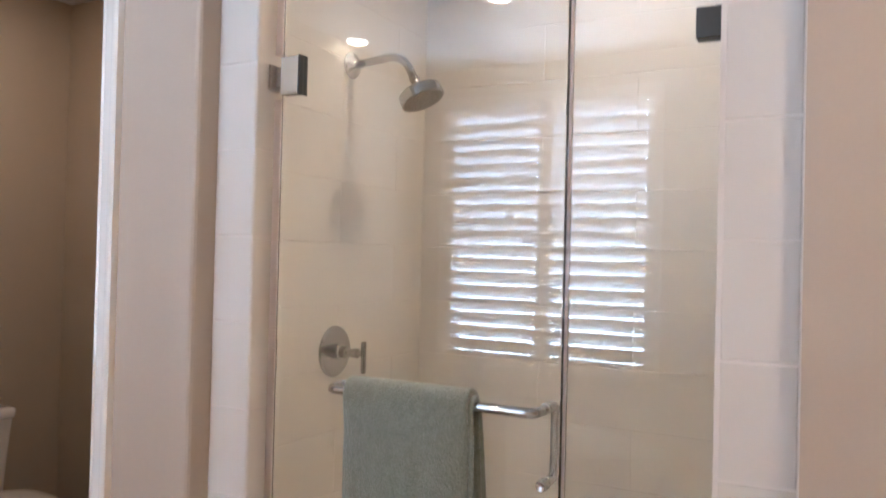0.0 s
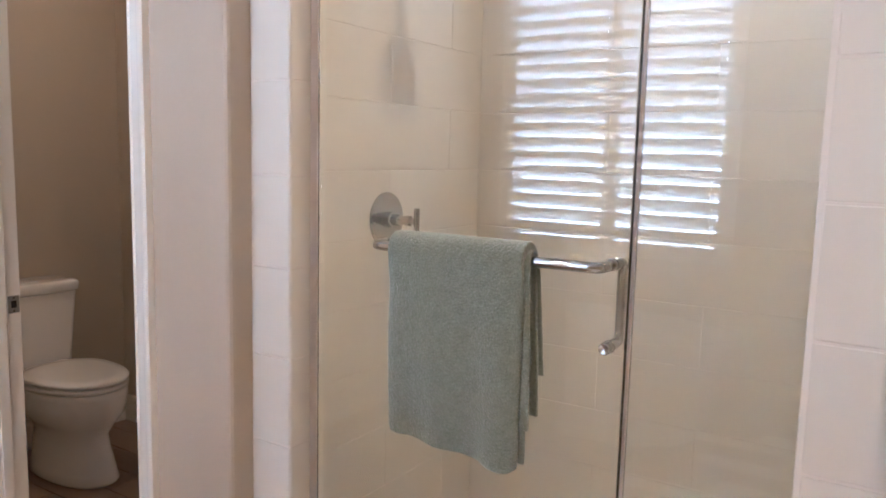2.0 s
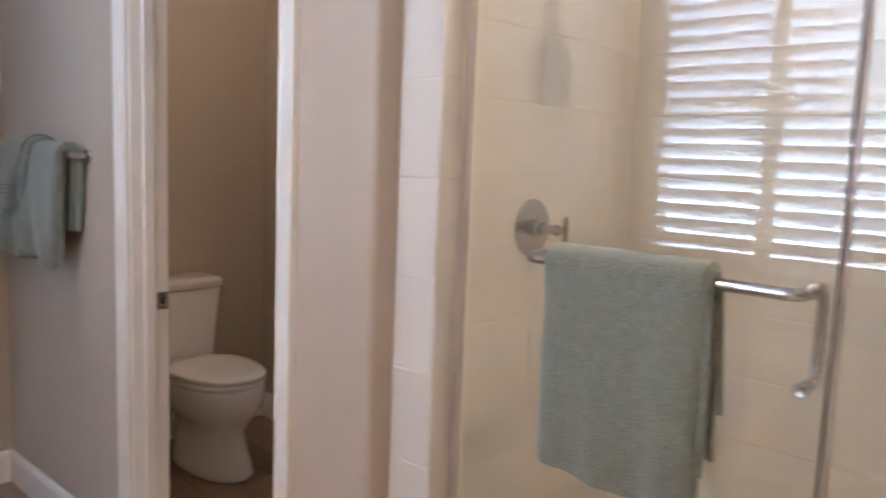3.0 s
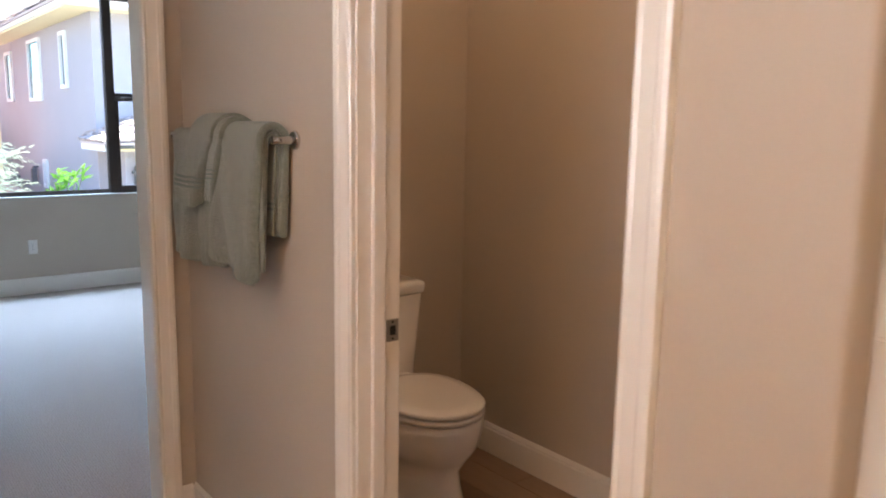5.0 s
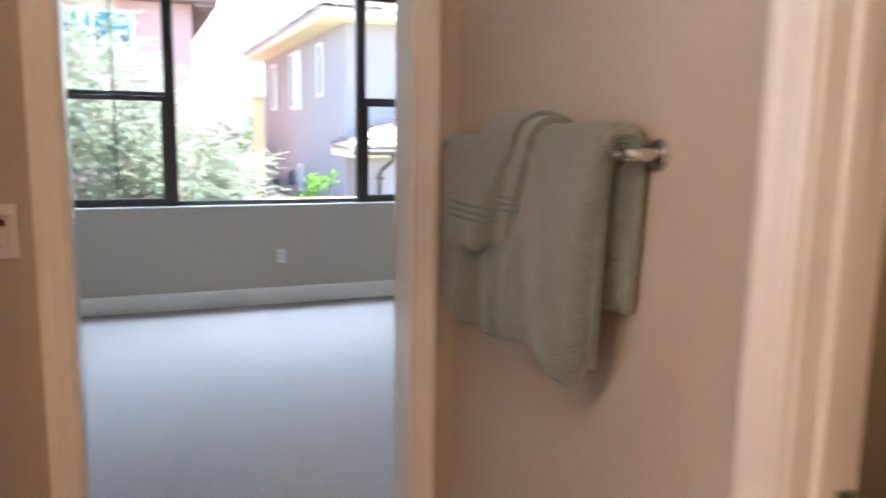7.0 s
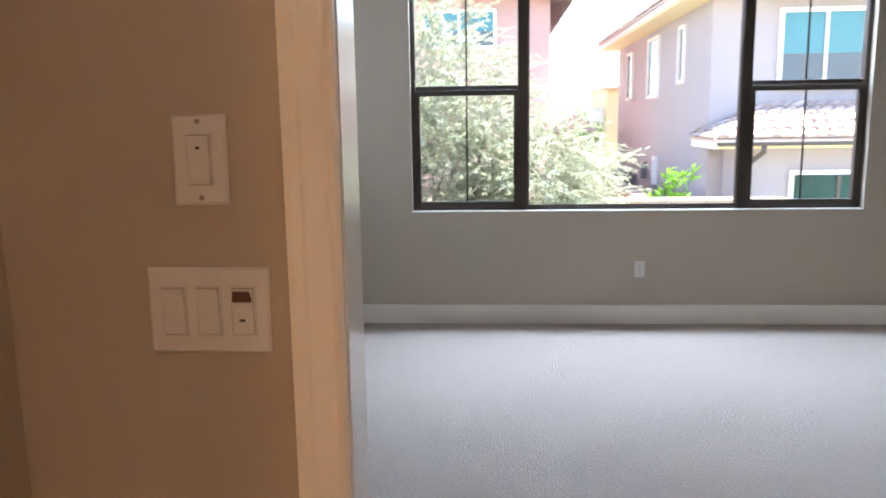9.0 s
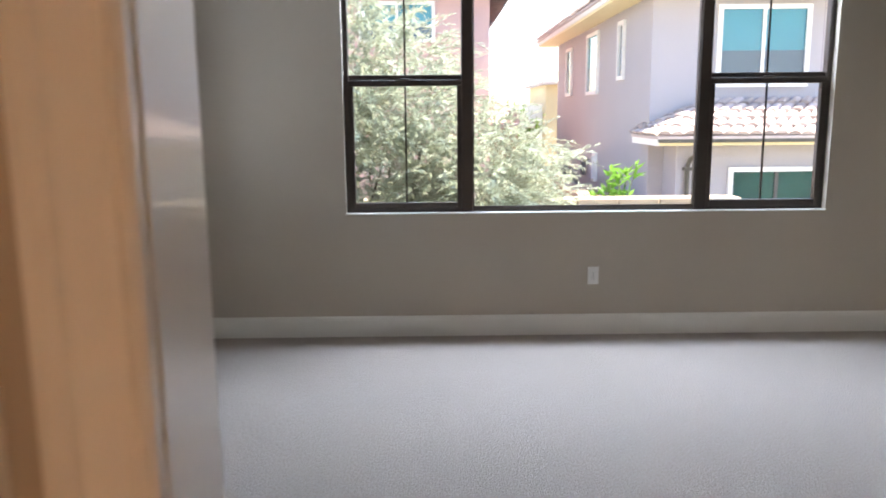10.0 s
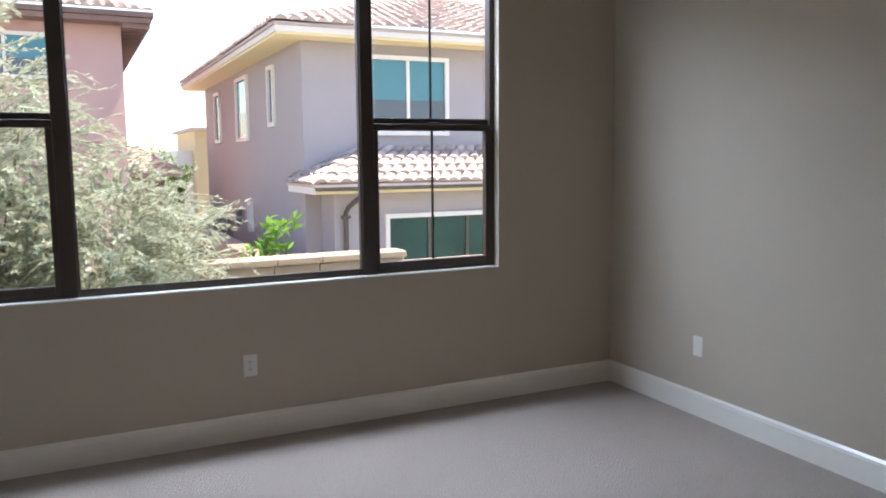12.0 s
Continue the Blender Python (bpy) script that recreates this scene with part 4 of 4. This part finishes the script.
def roof_slope(bm, eave0, eave1, top0, top1, pitch=0.24, rows=None):
    """Barrel tiles on a slope: courses from the eave line to the top line, each tile a half barrel."""
    e0, e1, t0, t1 = (Vector(p) for p in (eave0, eave1, top0, top1))
    length = ((t0 + t1) - (e0 + e1)).length / 2
    rows = rows or max(2, int(length / 0.30))
    nrm = (e1 - e0).cross(t0 - e0).normalized()
    if nrm.z < 0:
        nrm = -nrm
    for r in range(rows):
        f0, f1 = r / rows, (r + 1.12) / rows
        a0, a1, b0, b1 = e0.lerp(t0, f0), e1.lerp(t1, f0), e0.lerp(t0, min(f1, 1)), e1.lerp(t1, min(f1, 1))
        n = max(1, int((a1 - a0).length / pitch))
        across = (a1 - a0).normalized()
        for k in range(n):
            fr = (k + 0.5) / n
            p, q = a0.lerp(a1, fr), b0.lerp(b1, fr)
            if n > 1 and (b1 - b0).length < 0.02:
                q = p + (b0 - a0)
            wdt = (a1 - a0).length / n * 0.5
            lift = nrm * (0.012 + 0.012 * random.random())
            prof = [(-1, 0.0), (-0.72, 0.045), (-0.30, 0.070), (0.30, 0.070), (0.72, 0.045), (1, 0.0)]
            lo = [bm.verts.new(p + across * (wdt * x) + nrm * h + lift * 2.2) for x, h in prof]
            hi = [bm.verts.new(q + across * (wdt * 0.93 * x) + nrm * h * 0.85) for x, h in prof]
            for i in range(5):
                bm.faces.new((lo[i], lo[i + 1], hi[i + 1], hi[i]))
            bm.faces.new(lo)
            under = [bm.verts.new(v.co - nrm * 0.022) for v in lo]
            for i in range(5):
                bm.faces.new((under[i], under[i + 1], lo[i + 1], lo[i]))
    return bm


def slab(points, thick):
    bm = bmesh.new()
    top = [bm.verts.new(p) for p in points]
    low = [bm.verts.new(Vector(p) - Vector((0, 0, thick))) for p in points]
    bm.faces.new(top)
    bm.faces.new(low)
    n = len(top)
    for k in range(n):
        bm.faces.new((top[k], top[(k + 1) % n], low[(k + 1) % n], low[k]))
    return bm


def facade_window(house, axis, at, a0, a1, z0, z1, glass, lower=None, bars=1, label=""):
    """A framed window on a facade of constant x or y; the outside is towards lower values."""
    def bx(lo, hi, d0, d1, za, zb):
        return ((at + d0, lo, za), (at + d1, hi, zb)) if axis == "x" else ((lo, at + d0, za), (hi, at + d1, zb))
    f = 0.09
    win = part("window", boxes(bx(a0 - f, a0, -0.07, 0.04, z0 - f, z1 + f), bx(a1, a1 + f, -0.07, 0.04, z0 - f, z1 + f), bx(a0, a1, -0.07, 0.04, z1, z1 + f), bx(a0, a1, -0.08, 0.04, z0 - f, z0)), FASCIA, house, label)
    if lower is None:
        part("pane", boxes(bx(a0, a1, -0.012, 0.02, z0, z1)), glass, win)
    else:
        zm = z0 + (z1 - z0) * 0.44
        part("pane", boxes(bx(a0, a1, -0.012, 0.02, zm, z1)), glass, win)
        part("blind", boxes(bx(a0, a1, -0.020, 0.02, z0, zm)), lower, win)
    for k in range(1, bars + 1):
        c = a0 + (a1 - a0) * k / (bars + 1)
        part("glazing_bar", boxes(bx(c - 0.035, c + 0.035, -0.045, 0.0, z0, z1)), FASCIA if lower else GUTTER, win)
    return win


# grey neighbouring house
HX0, HX1, HY0, HY1, HZ = 5.65, 16.0, 20.5, 32.6, 3.80
house = thing("house", (10, 26, GZ), "grey stucco two-storey house with clay tile roofs", "house")
part("wall", boxes(((HX0, HY0, GZ), (HX1, HY1, HZ))), STUCCO, house)
part("soffit", boxes(((HX0 - 0.62, HY0 - 0.62, HZ - 0.02), (HX1 + 0.6, HY1 + 0.6, HZ + 0.10)), bevel=0.01), SOFFIT, house, "cream boxed eaves")
part("fascia", boxes(((HX0 - 0.66, HY0 - 0.66, HZ + 0.03), (HX0 - 0.60, HY1 + 0.64, HZ + 0.20)), ((HX0 - 0.60, HY0 - 0.66, HZ + 0.03), (HX1 + 0.6, HY0 - 0.60, HZ + 0.20))), FASCIA, house, "white fascia boards")
e = [(HX0 - 0.70, HY0 - 0.70, HZ + 0.20), (HX1 + 0.7, HY0 - 0.70, HZ + 0.20), (HX0 - 0.70, HY1 + 0.7, HZ + 0.20)]
ridge = [(HX0 + 4.6, HY0 + 4.6, HZ + 1.95), (HX1 - 4.6, HY0 + 4.6, HZ + 1.95), (HX0 + 4.6, HY1 - 4.6, HZ + 1.95)]
part("roof", slab([e[0], e[1], (HX1 + 0.7, HY1 + 0.7, HZ + 0.2), e[2]], 0.06), ROOF_TILE, house)
tagged(part("roof_tiles", roof_slope(bmesh.new(), e[0], e[1], ridge[0], ridge[1], 0.27), ROOF_TILE, house, "weathered clay barrel tiles"), kind="stuff")
tagged(part("roof_tiles", roof_slope(bmesh.new(), e[2], e[0], ridge[2], ridge[0], 0.27), ROOF_TILE, house, "weathered clay barrel tiles"), kind="stuff")
facade_window(house, "x", HX0, 29.66, 30.5, 2.05, 3.40, WINDOW_BLIND, bars=0)
facade_window(house, "x", HX0, 25.66, 27.0, 2.02, 3.52, WINDOW_BLUE, WINDOW_BLIND, bars=0)
facade_window(house, "x", HX0, 22.80, 23.2, 2.28, 3.46, WINDOW_BLIND, bars=0)
facade_window(house, "x", HX0, 25.6, 25.85, -0.35, 0.25, WINDOW_BLIND, bars=0)
facade_window(house, "y", HY0, 7.06, 8.78, 2.02, 3.48, WINDOW_BLUE, WINDOW_BLIND, bars=1)
part("wing_wall", boxes(((HX0 + 0.32, 19.62, GZ), (HX1 - 0.5, HY0, 0.98))), STUCCO, house)
part("wing_soffit", boxes(((HX0 - 0.16, 19.14, 0.80), (HX1 - 0.2, HY0, 0.93)), ((HX0 - 0.16, HY0, 0.80), (HX0, 20.95, 0.93)), bevel=0.01), SOFFIT, house, "cream boxed eaves")
part("wing_gutter", boxes(((HX0 - 0.20, 19.04, 0.86), (HX1 - 0.2, 19.13, 0.97)), bevel=0.02), GUTTER, house, "dark bronze gutter")
part("wing_fascia", boxes(((HX0 - 0.22, 19.13, 0.80), (HX0 - 0.165, 20.98, 0.96))), FASCIA, house)
le = [(HX0 - 0.24, 19.02, 0.98), (HX1 - 0.2, 19.02, 0.98), (HX0 - 0.24, 21.0, 0.98)]
lr = [(HX0 + 1.25, HY0 - 0.01, 1.68), (HX1 - 0.3, HY0 - 0.01, 1.68)]
part("wing_roof", slab([le[0], le[1], lr[1], lr[0], (HX0 - 0.01, HY0 - 0.01, 1.15), le[2]], 0.05), ROOF_TILE, house)
tagged(part("wing_roof_tiles", roof_slope(bmesh.new(), le[0], le[1], lr[0], lr[1], 0.245, 5), ROOF_TILE, house, "sunlit clay barrel tiles"), kind="stuff")
tagged(part("hip_tiles", roof_slope(bmesh.new(), le[2], le[0], (HX0 - 0.02, 20.75, 1.16), lr[0], 0.245, 4), ROOF_TILE, house, "sunlit clay barrel tiles"), kind="stuff")
facade_window(house, "y", 19.62, 7.10, 10.6, -0.95, 0.26, WINDOW_GREEN, bars=3)
part("downpipe", sweep(bmesh.new(), [(6.34, 19.10, 0.86), (6.34, 19.12, 0.74), (6.20, 19.45, 0.52), (6.18, 19.55, 0.40), (6.18, 19.56, -1.0), (6.18, 19.56, GZ)], 0.05, 10), GUTTER, house, "dark bronze downpipe", smooth=True)
part("pipe_strap", boxes(((6.10, 19.49, 0.30), (6.26, 19.62, 0.36))), GUTTER, house)
wall_lamp = part("wall_lantern", boxes(((HX0 - 0.20, 26.7, -0.35), (HX0 - 0.06, 26.9, 0.05)), ((HX0 - 0.16, 26.76, 0.05), (HX0, 26.84, 0.12)), bevel=0.02), EQUIPMENT, house, "black wall lantern")
ac = thing("air_conditioner", (5.0, 29.0, GZ), "dark grey outdoor air conditioner beside the house", "air conditioner")
part("casing", boxes(((4.55, 28.4, GZ), (5.45, 29.3, -0.25)), bevel=0.03), EQUIPMENT, ac)
part("stand", boxes(((4.5, 28.35, GZ - 0.02), (5.5, 29.35, GZ + 0.12))), EQUIPMENT, ac)

# pink house behind the tree
pink = thing("house", (-3, 31, GZ), "pink stucco house with a dark tile roof", "house")
part("wall", boxes(((-10, 26.0, GZ), (2.72, 36, 4.72))), STUCCO_PINK, pink)
part("eave", boxes(((-10.6, 25.35, 4.70), (3.36, 36.6, 4.82))), ROOF_DARK, pink, "dark timber eaves")
part("roof", slab([(-10.7, 25.3, 4.95), (3.42, 25.3, 4.95), (3.42, 36.7, 4.95), (-10.7, 36.7, 4.95)], 0.12), ROOF_DARK, pink)
for k in range(26):
    part("rafter_tail", boxes(((2.73, 25.45 + k * 0.42, 4.58), (3.34, 25.55 + k * 0.42, 4.70))), ROOF_DARK, pink)
tagged(part("roof_tiles", roof_slope(bmesh.new(), (-10.7, 25.3, 4.96), (3.42, 25.3, 4.96), (-6, 30.5, 6.6), (-1.6, 30.5, 6.6), 0.27), ROOF_TILE, pink, "brown clay roof tiles"), kind="stuff")
facade_window(pink, "y", 26.0, -0.75, 1.15, 3.45, 4.35, WINDOW_BLUE, WINDOW_BLIND, bars=1)

# sand house and low tiled roof in the distance
sand = thing("house", (6, 46, GZ), "sand coloured house far behind the garden", "house")
part("wall", boxes(((7.0, 45, GZ), (10.2, 52, 2.9))), STUCCO_SAND, sand)
part("roof", slab([(6.8, 44.6, 3.02), (10.7, 44.6, 3.02), (10.7, 52.6, 3.02), (6.8, 52.6, 3.02)], 0.15), ROOF_TILE, sand)
part("wing", boxes(((5.6, 46, GZ), (6.98, 50, 1.9))), FASCIA, sand, "white rendered wing")
lowh = thing("garage", (2.6, 32, GZ), "low garage with a clay tile roof", "garage")
part("wall", boxes(((-1.0, 30.4, GZ), (4.0, 36, 0.95))), STUCCO_ORANGE, lowh)
part("roof", slab([(-1.5, 29.9, 1.05), (4.5, 29.9, 1.05), (4.5, 36.5, 1.05), (-1.5, 36.5, 1.05)], 0.1), ROOF_TILE, lowh)
tagged(part("roof_tiles", roof_slope(bmesh.new(), (-1.5, 29.9, 1.06), (4.5, 29.9, 1.06), (-1.0, 32.6, 1.9), (3.4, 32.6, 1.9), 0.27), ROOF_TILE, lowh, "sunlit clay barrel tiles"), kind="stuff")
structure("garden_wall_side", boxes(((4.05, 17.2, GZ), (4.30, 29.8, -0.20)), ((4.00, 17.15, -0.20), (4.35, 29.8, -0.13)), bevel=0.01), STUCCO_ORANGE, "terracotta rendered garden side wall", "garden wall")


# ---- plants ----
def leaf_mesh(name, mat, parent, specs, label=""):
    """specs: place, direction, length, width; each leaf is a folded lozenge of four triangles."""
    verts, faces = [], []
    for p, d, ln, wd in specs:
        d = d.normalized()
        side = d.cross(Vector((random.uniform(-1, 1), random.uniform(-1, 1), 1.0)))
        side = (side if side.length > 1e-4 else d.orthogonal()).normalized()
        up = side.cross(d) * wd * 0.3
        i = len(verts)
        verts += [tuple(p), tuple(p + d * ln * 0.45 + side * wd / 2 + up), tuple(p + d * ln), tuple(p + d * ln * 0.45 - side * wd / 2 + up), tuple(p + d * ln * 0.5)]
        faces += [(i, i + 1, i + 4), (i + 1, i + 2, i + 4), (i + 2, i + 3, i + 4), (i + 3, i, i + 4)]
    me = bpy.data.meshes.new(name)
    me.from_pydata(verts, [], faces)
    me.materials.append(mat)
    ob = new(name, me)
    ob.parent = parent
    ob.matrix_parent_inverse = parent.matrix_world.inverted()
    return tagged(ob, label) if label else ob


def olive_tree(base, lobes, twigs, seed):
    """lobes: centre, half sizes and share of the twigs for each swelling of the crown."""
    rnd = random.Random(seed)
    t = thing("olive_tree", base, "grey-green olive tree with fine upright sprigs", "tree")
    b = Vector(base)
    fork = b + Vector((0.1, 0.02, 1.25))
    part("trunk", sweep(bmesh.new(), [b, b + Vector((0.06, 0, 0.6)), fork], [0.15, 0.12, 0.10], 10), BARK, t, smooth=True)
    specs, twig_bm = [], bmesh.new()
    for centre, half, share in lobes:
        c = Vector(centre)
        for k in range(int(4 + share * 10)):
            a = 2 * math.pi * rnd.random()
            tip = c + Vector((math.cos(a) * half[0] * 0.8, math.sin(a) * half[1] * 0.6, half[2] * rnd.uniform(-0.3, 0.8)))
            mid = fork.lerp(tip, 0.55) + Vector((rnd.uniform(-0.15, 0.15), rnd.uniform(-0.1, 0.1), 0.1))
            part("limb", sweep(bmesh.new(), [fork, fork.lerp(mid, 0.5), mid, tip], [0.05, 0.034, 0.018, 0.004], 6), BARK, t, smooth=True)
        for k in range(int(twigs * share)):
            d = Vector((rnd.gauss(0, 1), rnd.gauss(0, 1), rnd.gauss(0, 1))).normalized()
            edge = 1 + 0.22 * noise.noise(d * 2.3 + c)
            o = c + Vector((d.x * half[0], d.y * half[1], d.z * half[2])) * (rnd.random() ** 0.45 * edge)
            if noise.noise(o * 2.6) < -0.30:
                continue
            ln = rnd.uniform(0.14, 0.42)
            way = Vector((d.x * 0.8 + rnd.uniform(-0.5, 0.5), d.y * 0.5 + rnd.uniform(-0.5, 0.5), rnd.uniform(-0.15, 1.0)))
            pts = [o + way * (ln * j / 6) + Vector((0, 0, -0.35 * ln * (j / 6) ** 2)) for j in range(7)]
            sweep(twig_bm, pts[::2], [0.003, 0.0024, 0.0018, 0.001], 3, cap=False)
            for j in range(34):
                f = rnd.random() ** 0.8
                i = min(5, int(f * 6))
                p = pts[i].lerp(pts[i + 1], f * 6 - i)
                dirn = (pts[i + 1] - pts[i]).normalized() + Vector((rnd.uniform(-1, 1), rnd.uniform(-1, 1), rnd.uniform(-0.7, 0.8))) * 0.75
                specs.append((p, dirn, rnd.uniform(0.030, 0.058), rnd.uniform(0.007, 0.012)))
    part("twigs", twig_bm, TWIG, t)
    leaf_mesh("crown", OLIVE, t, specs, "fine silvery olive leaves")


olive_tree((0.35, 10.85, GZ), (((0.35, 10.85, 1.35), (1.15, 0.75, 1.25), 0.55), ((-0.55, 10.8, 1.7), (0.9, 0.75, 1.3), 0.15), ((1.48, 10.85, 0.80), (0.82, 0.70, 0.66), 0.32)), 6400, 5)


def shrub(name, label, at, size, count, mat, length, width, seed, height=1.0):
    rnd = random.Random(seed)
    t = thing(name, at, label, "shrub")
    stems, specs = bmesh.new(), []
    for k in range(max(6, count // 40)):
        a = rnd.uniform(0, 2 * math.pi)
        r = size * rnd.uniform(0.1, 1)
        tip = Vector(at) + Vector((math.cos(a) * r, math.sin(a) * r, height * rnd.uniform(0.6, 1.0)))
        pts = [Vector(at), Vector(at).lerp(tip, 0.5) + Vector((0, 0, 0.15 * height)), tip]
        sweep(stems, pts, [0.018, 0.012, 0.005], 5)
        for j in range(40):
            f = rnd.uniform(0.35, 1)
            p = pts[1].lerp(pts[2], max(0, f * 2 - 1)) if f > 0.5 else pts[0].lerp(pts[1], f * 2)
            d = Vector((rnd.uniform(-1, 1), rnd.uniform(-1, 1), rnd.uniform(-0.3, 0.9)))
            specs.append((p, d, length * rnd.uniform(0.7, 1.2), width * rnd.uniform(0.7, 1.2)))
    part("stems", stems, BARK, t)
    leaf_mesh("leaves", mat, t, specs)


shrub("shrub", "bright green broad-leaved shrub behind the block wall", (3.92, 16.9, GZ), 0.55, 900, BRIGHT, 0.22, 0.07, 3, 2.82)
shrub("shrub", "low yellow-green shrub beside the block wall", (5.0, 15.2, GZ), 0.5, 400, BRIGHT, 0.10, 0.05, 4, 2.45)
shrub("shrub", "yellow-green shrub beside the terracotta wall", (3.6, 22.5, GZ), 0.8, 700, FAR_LEAF, 0.12, 0.05, 5, 2.3)
shrub("shrub", "far yellow-green shrub by the sand house", (5.0, 42.0, GZ), 0.9, 500, BRIGHT, 0.2, 0.1, 6, 4.6)

shrub("tree", "dark green tree far behind the garage", (5.90, 43.5, GZ), 0.9, 900, FAR_LEAF, 0.24, 0.11, 8, 4.2)

# ---- pieces: block wall, shower tiles, floor planks ----
garden = structure("garden_wall", boxes(((-6.0, 11.86, GZ), (4.16, 12.02, 0.56)), ((4.16, 11.86, GZ), (14, 12.02, 0.44))), GROUT, "core of the tan block garden wall", "garden wall")


def pieces(name, mesh_for, spots, mat, parent):
    """Objects that share one mesh for each size."""
    store = {}
    inv = parent.matrix_world.inverted()
    for key, loc in spots:
        if key not in store:
            me = bpy.data.meshes.new(name)
            bm = mesh_for(key)
            bmesh.ops.recalc_face_normals(bm, faces=bm.faces)
            bm.to_mesh(me)
            bm.free()
            me.materials.append(mat)
            store[key] = me
        ob = new(name, store[key])
        ob.parent = parent
        ob.matrix_parent_inverse = inv
        ob.location = loc


def block_bm(key):
    return boxes(((-key[0] / 2, -key[1] / 2, -key[2] / 2), (key[0] / 2, key[1] / 2, key[2] / 2)), bevel=key[3])


spots = []
for c in range(4):
    z = 0.46 - c * 0.20
    for k in range(18):
        x = -0.05 + k * 0.40 + (0.2 if c % 2 else 0)
        if x < 3.98:
            spots.append(((0.392, 0.20, 0.192, 0.006), (x, 11.94, z)))
        elif z < 0.35:
            spots.append(((0.392, 0.20, 0.192, 0.006), (x, 11.94, z - 0.03)))
for k in range(11):
    spots.append(((0.394, 0.27, 0.060, 0.008), (-0.03 + k * 0.40, 11.94, 0.592)))
for k in range(7):
    spots.append(((0.394, 0.27, 0.060, 0.008), (4.37 + k * 0.40, 11.94, 0.472)))
pieces("block", block_bm, spots, BLOCK, garden)

TH, JOINT, Z0 = 0.2140, 0.0018, 0.988 - 4 * 0.2140
spots = []
rows = range(-1, 13)
for r in rows:
    zc = Z0 + (r + 0.5) * TH
    h = TH - JOINT
    if zc - h / 2 < 0.0:
        continue
    for y0, y1 in ((2.5275, 2.652), (SH_R + 0.005, 1.4365)):
        spots.append(((0.008, y1 - y0 - 0.002, h, 0.0030), (1.990, (y0 + y1) / 2, zc)))
    for y in (2.530, 1.4405):
        spots.append(((0.115, 0.008, h, 0.0016), (2.0475, y, zc)))
    shift = 0.61 if r % 2 else 0.25
    for base, length, kind in ((2.112, SH_B - 2.112, "l"), (SH_R, SH_L - SH_R, "b"), (2.112, SH_B - 2.112, "r")):
        a = -shift
        while a < length - 0.01:
            lo, hi = max(a, 0) + JOINT / 2, min(a + 1.22, length) - JOINT / 2
            if hi - lo > 0.02:
                w, c = round(hi - lo, 4), base + (lo + hi) / 2
                if kind == "l":
                    spots.append(((w, 0.010, h, 0.0016), (c, SH_L + 0.005, zc)))
                elif kind == "r":
                    spots.append(((w, 0.010, h, 0.0016), (c, SH_R - 0.005, zc)))
                else:
                    spots.append(((0.010, w, h, 0.0016), (SH_B + 0.005, c, zc)))
            a += 1.22
pieces("tile", block_bm, spots, TILE, shower_wall)

spots = []
floor_ob = bpy.data.objects["floor"]
for i in range(0, 28):
    x = -1.12 + 0.155 * (i + 0.5)
    if x > 3.15:
        break
    y = -1.1 + (i * 0.37) % 0.9
    while y < 4.88:
        y1 = min(y + 0.9, 4.885)
        if y1 - y > 0.05 and not (1.99 < x < 3.3 and y < 2.75) and (y1 > 2.4):
            spots.append(((0.1515, round(y1 - y - 0.003, 4), 0.010, 0.0012), (x, (y + y1) / 2, -0.005)))
        y += 0.9
pieces("plank", block_bm, spots, PLANK, floor_ob)
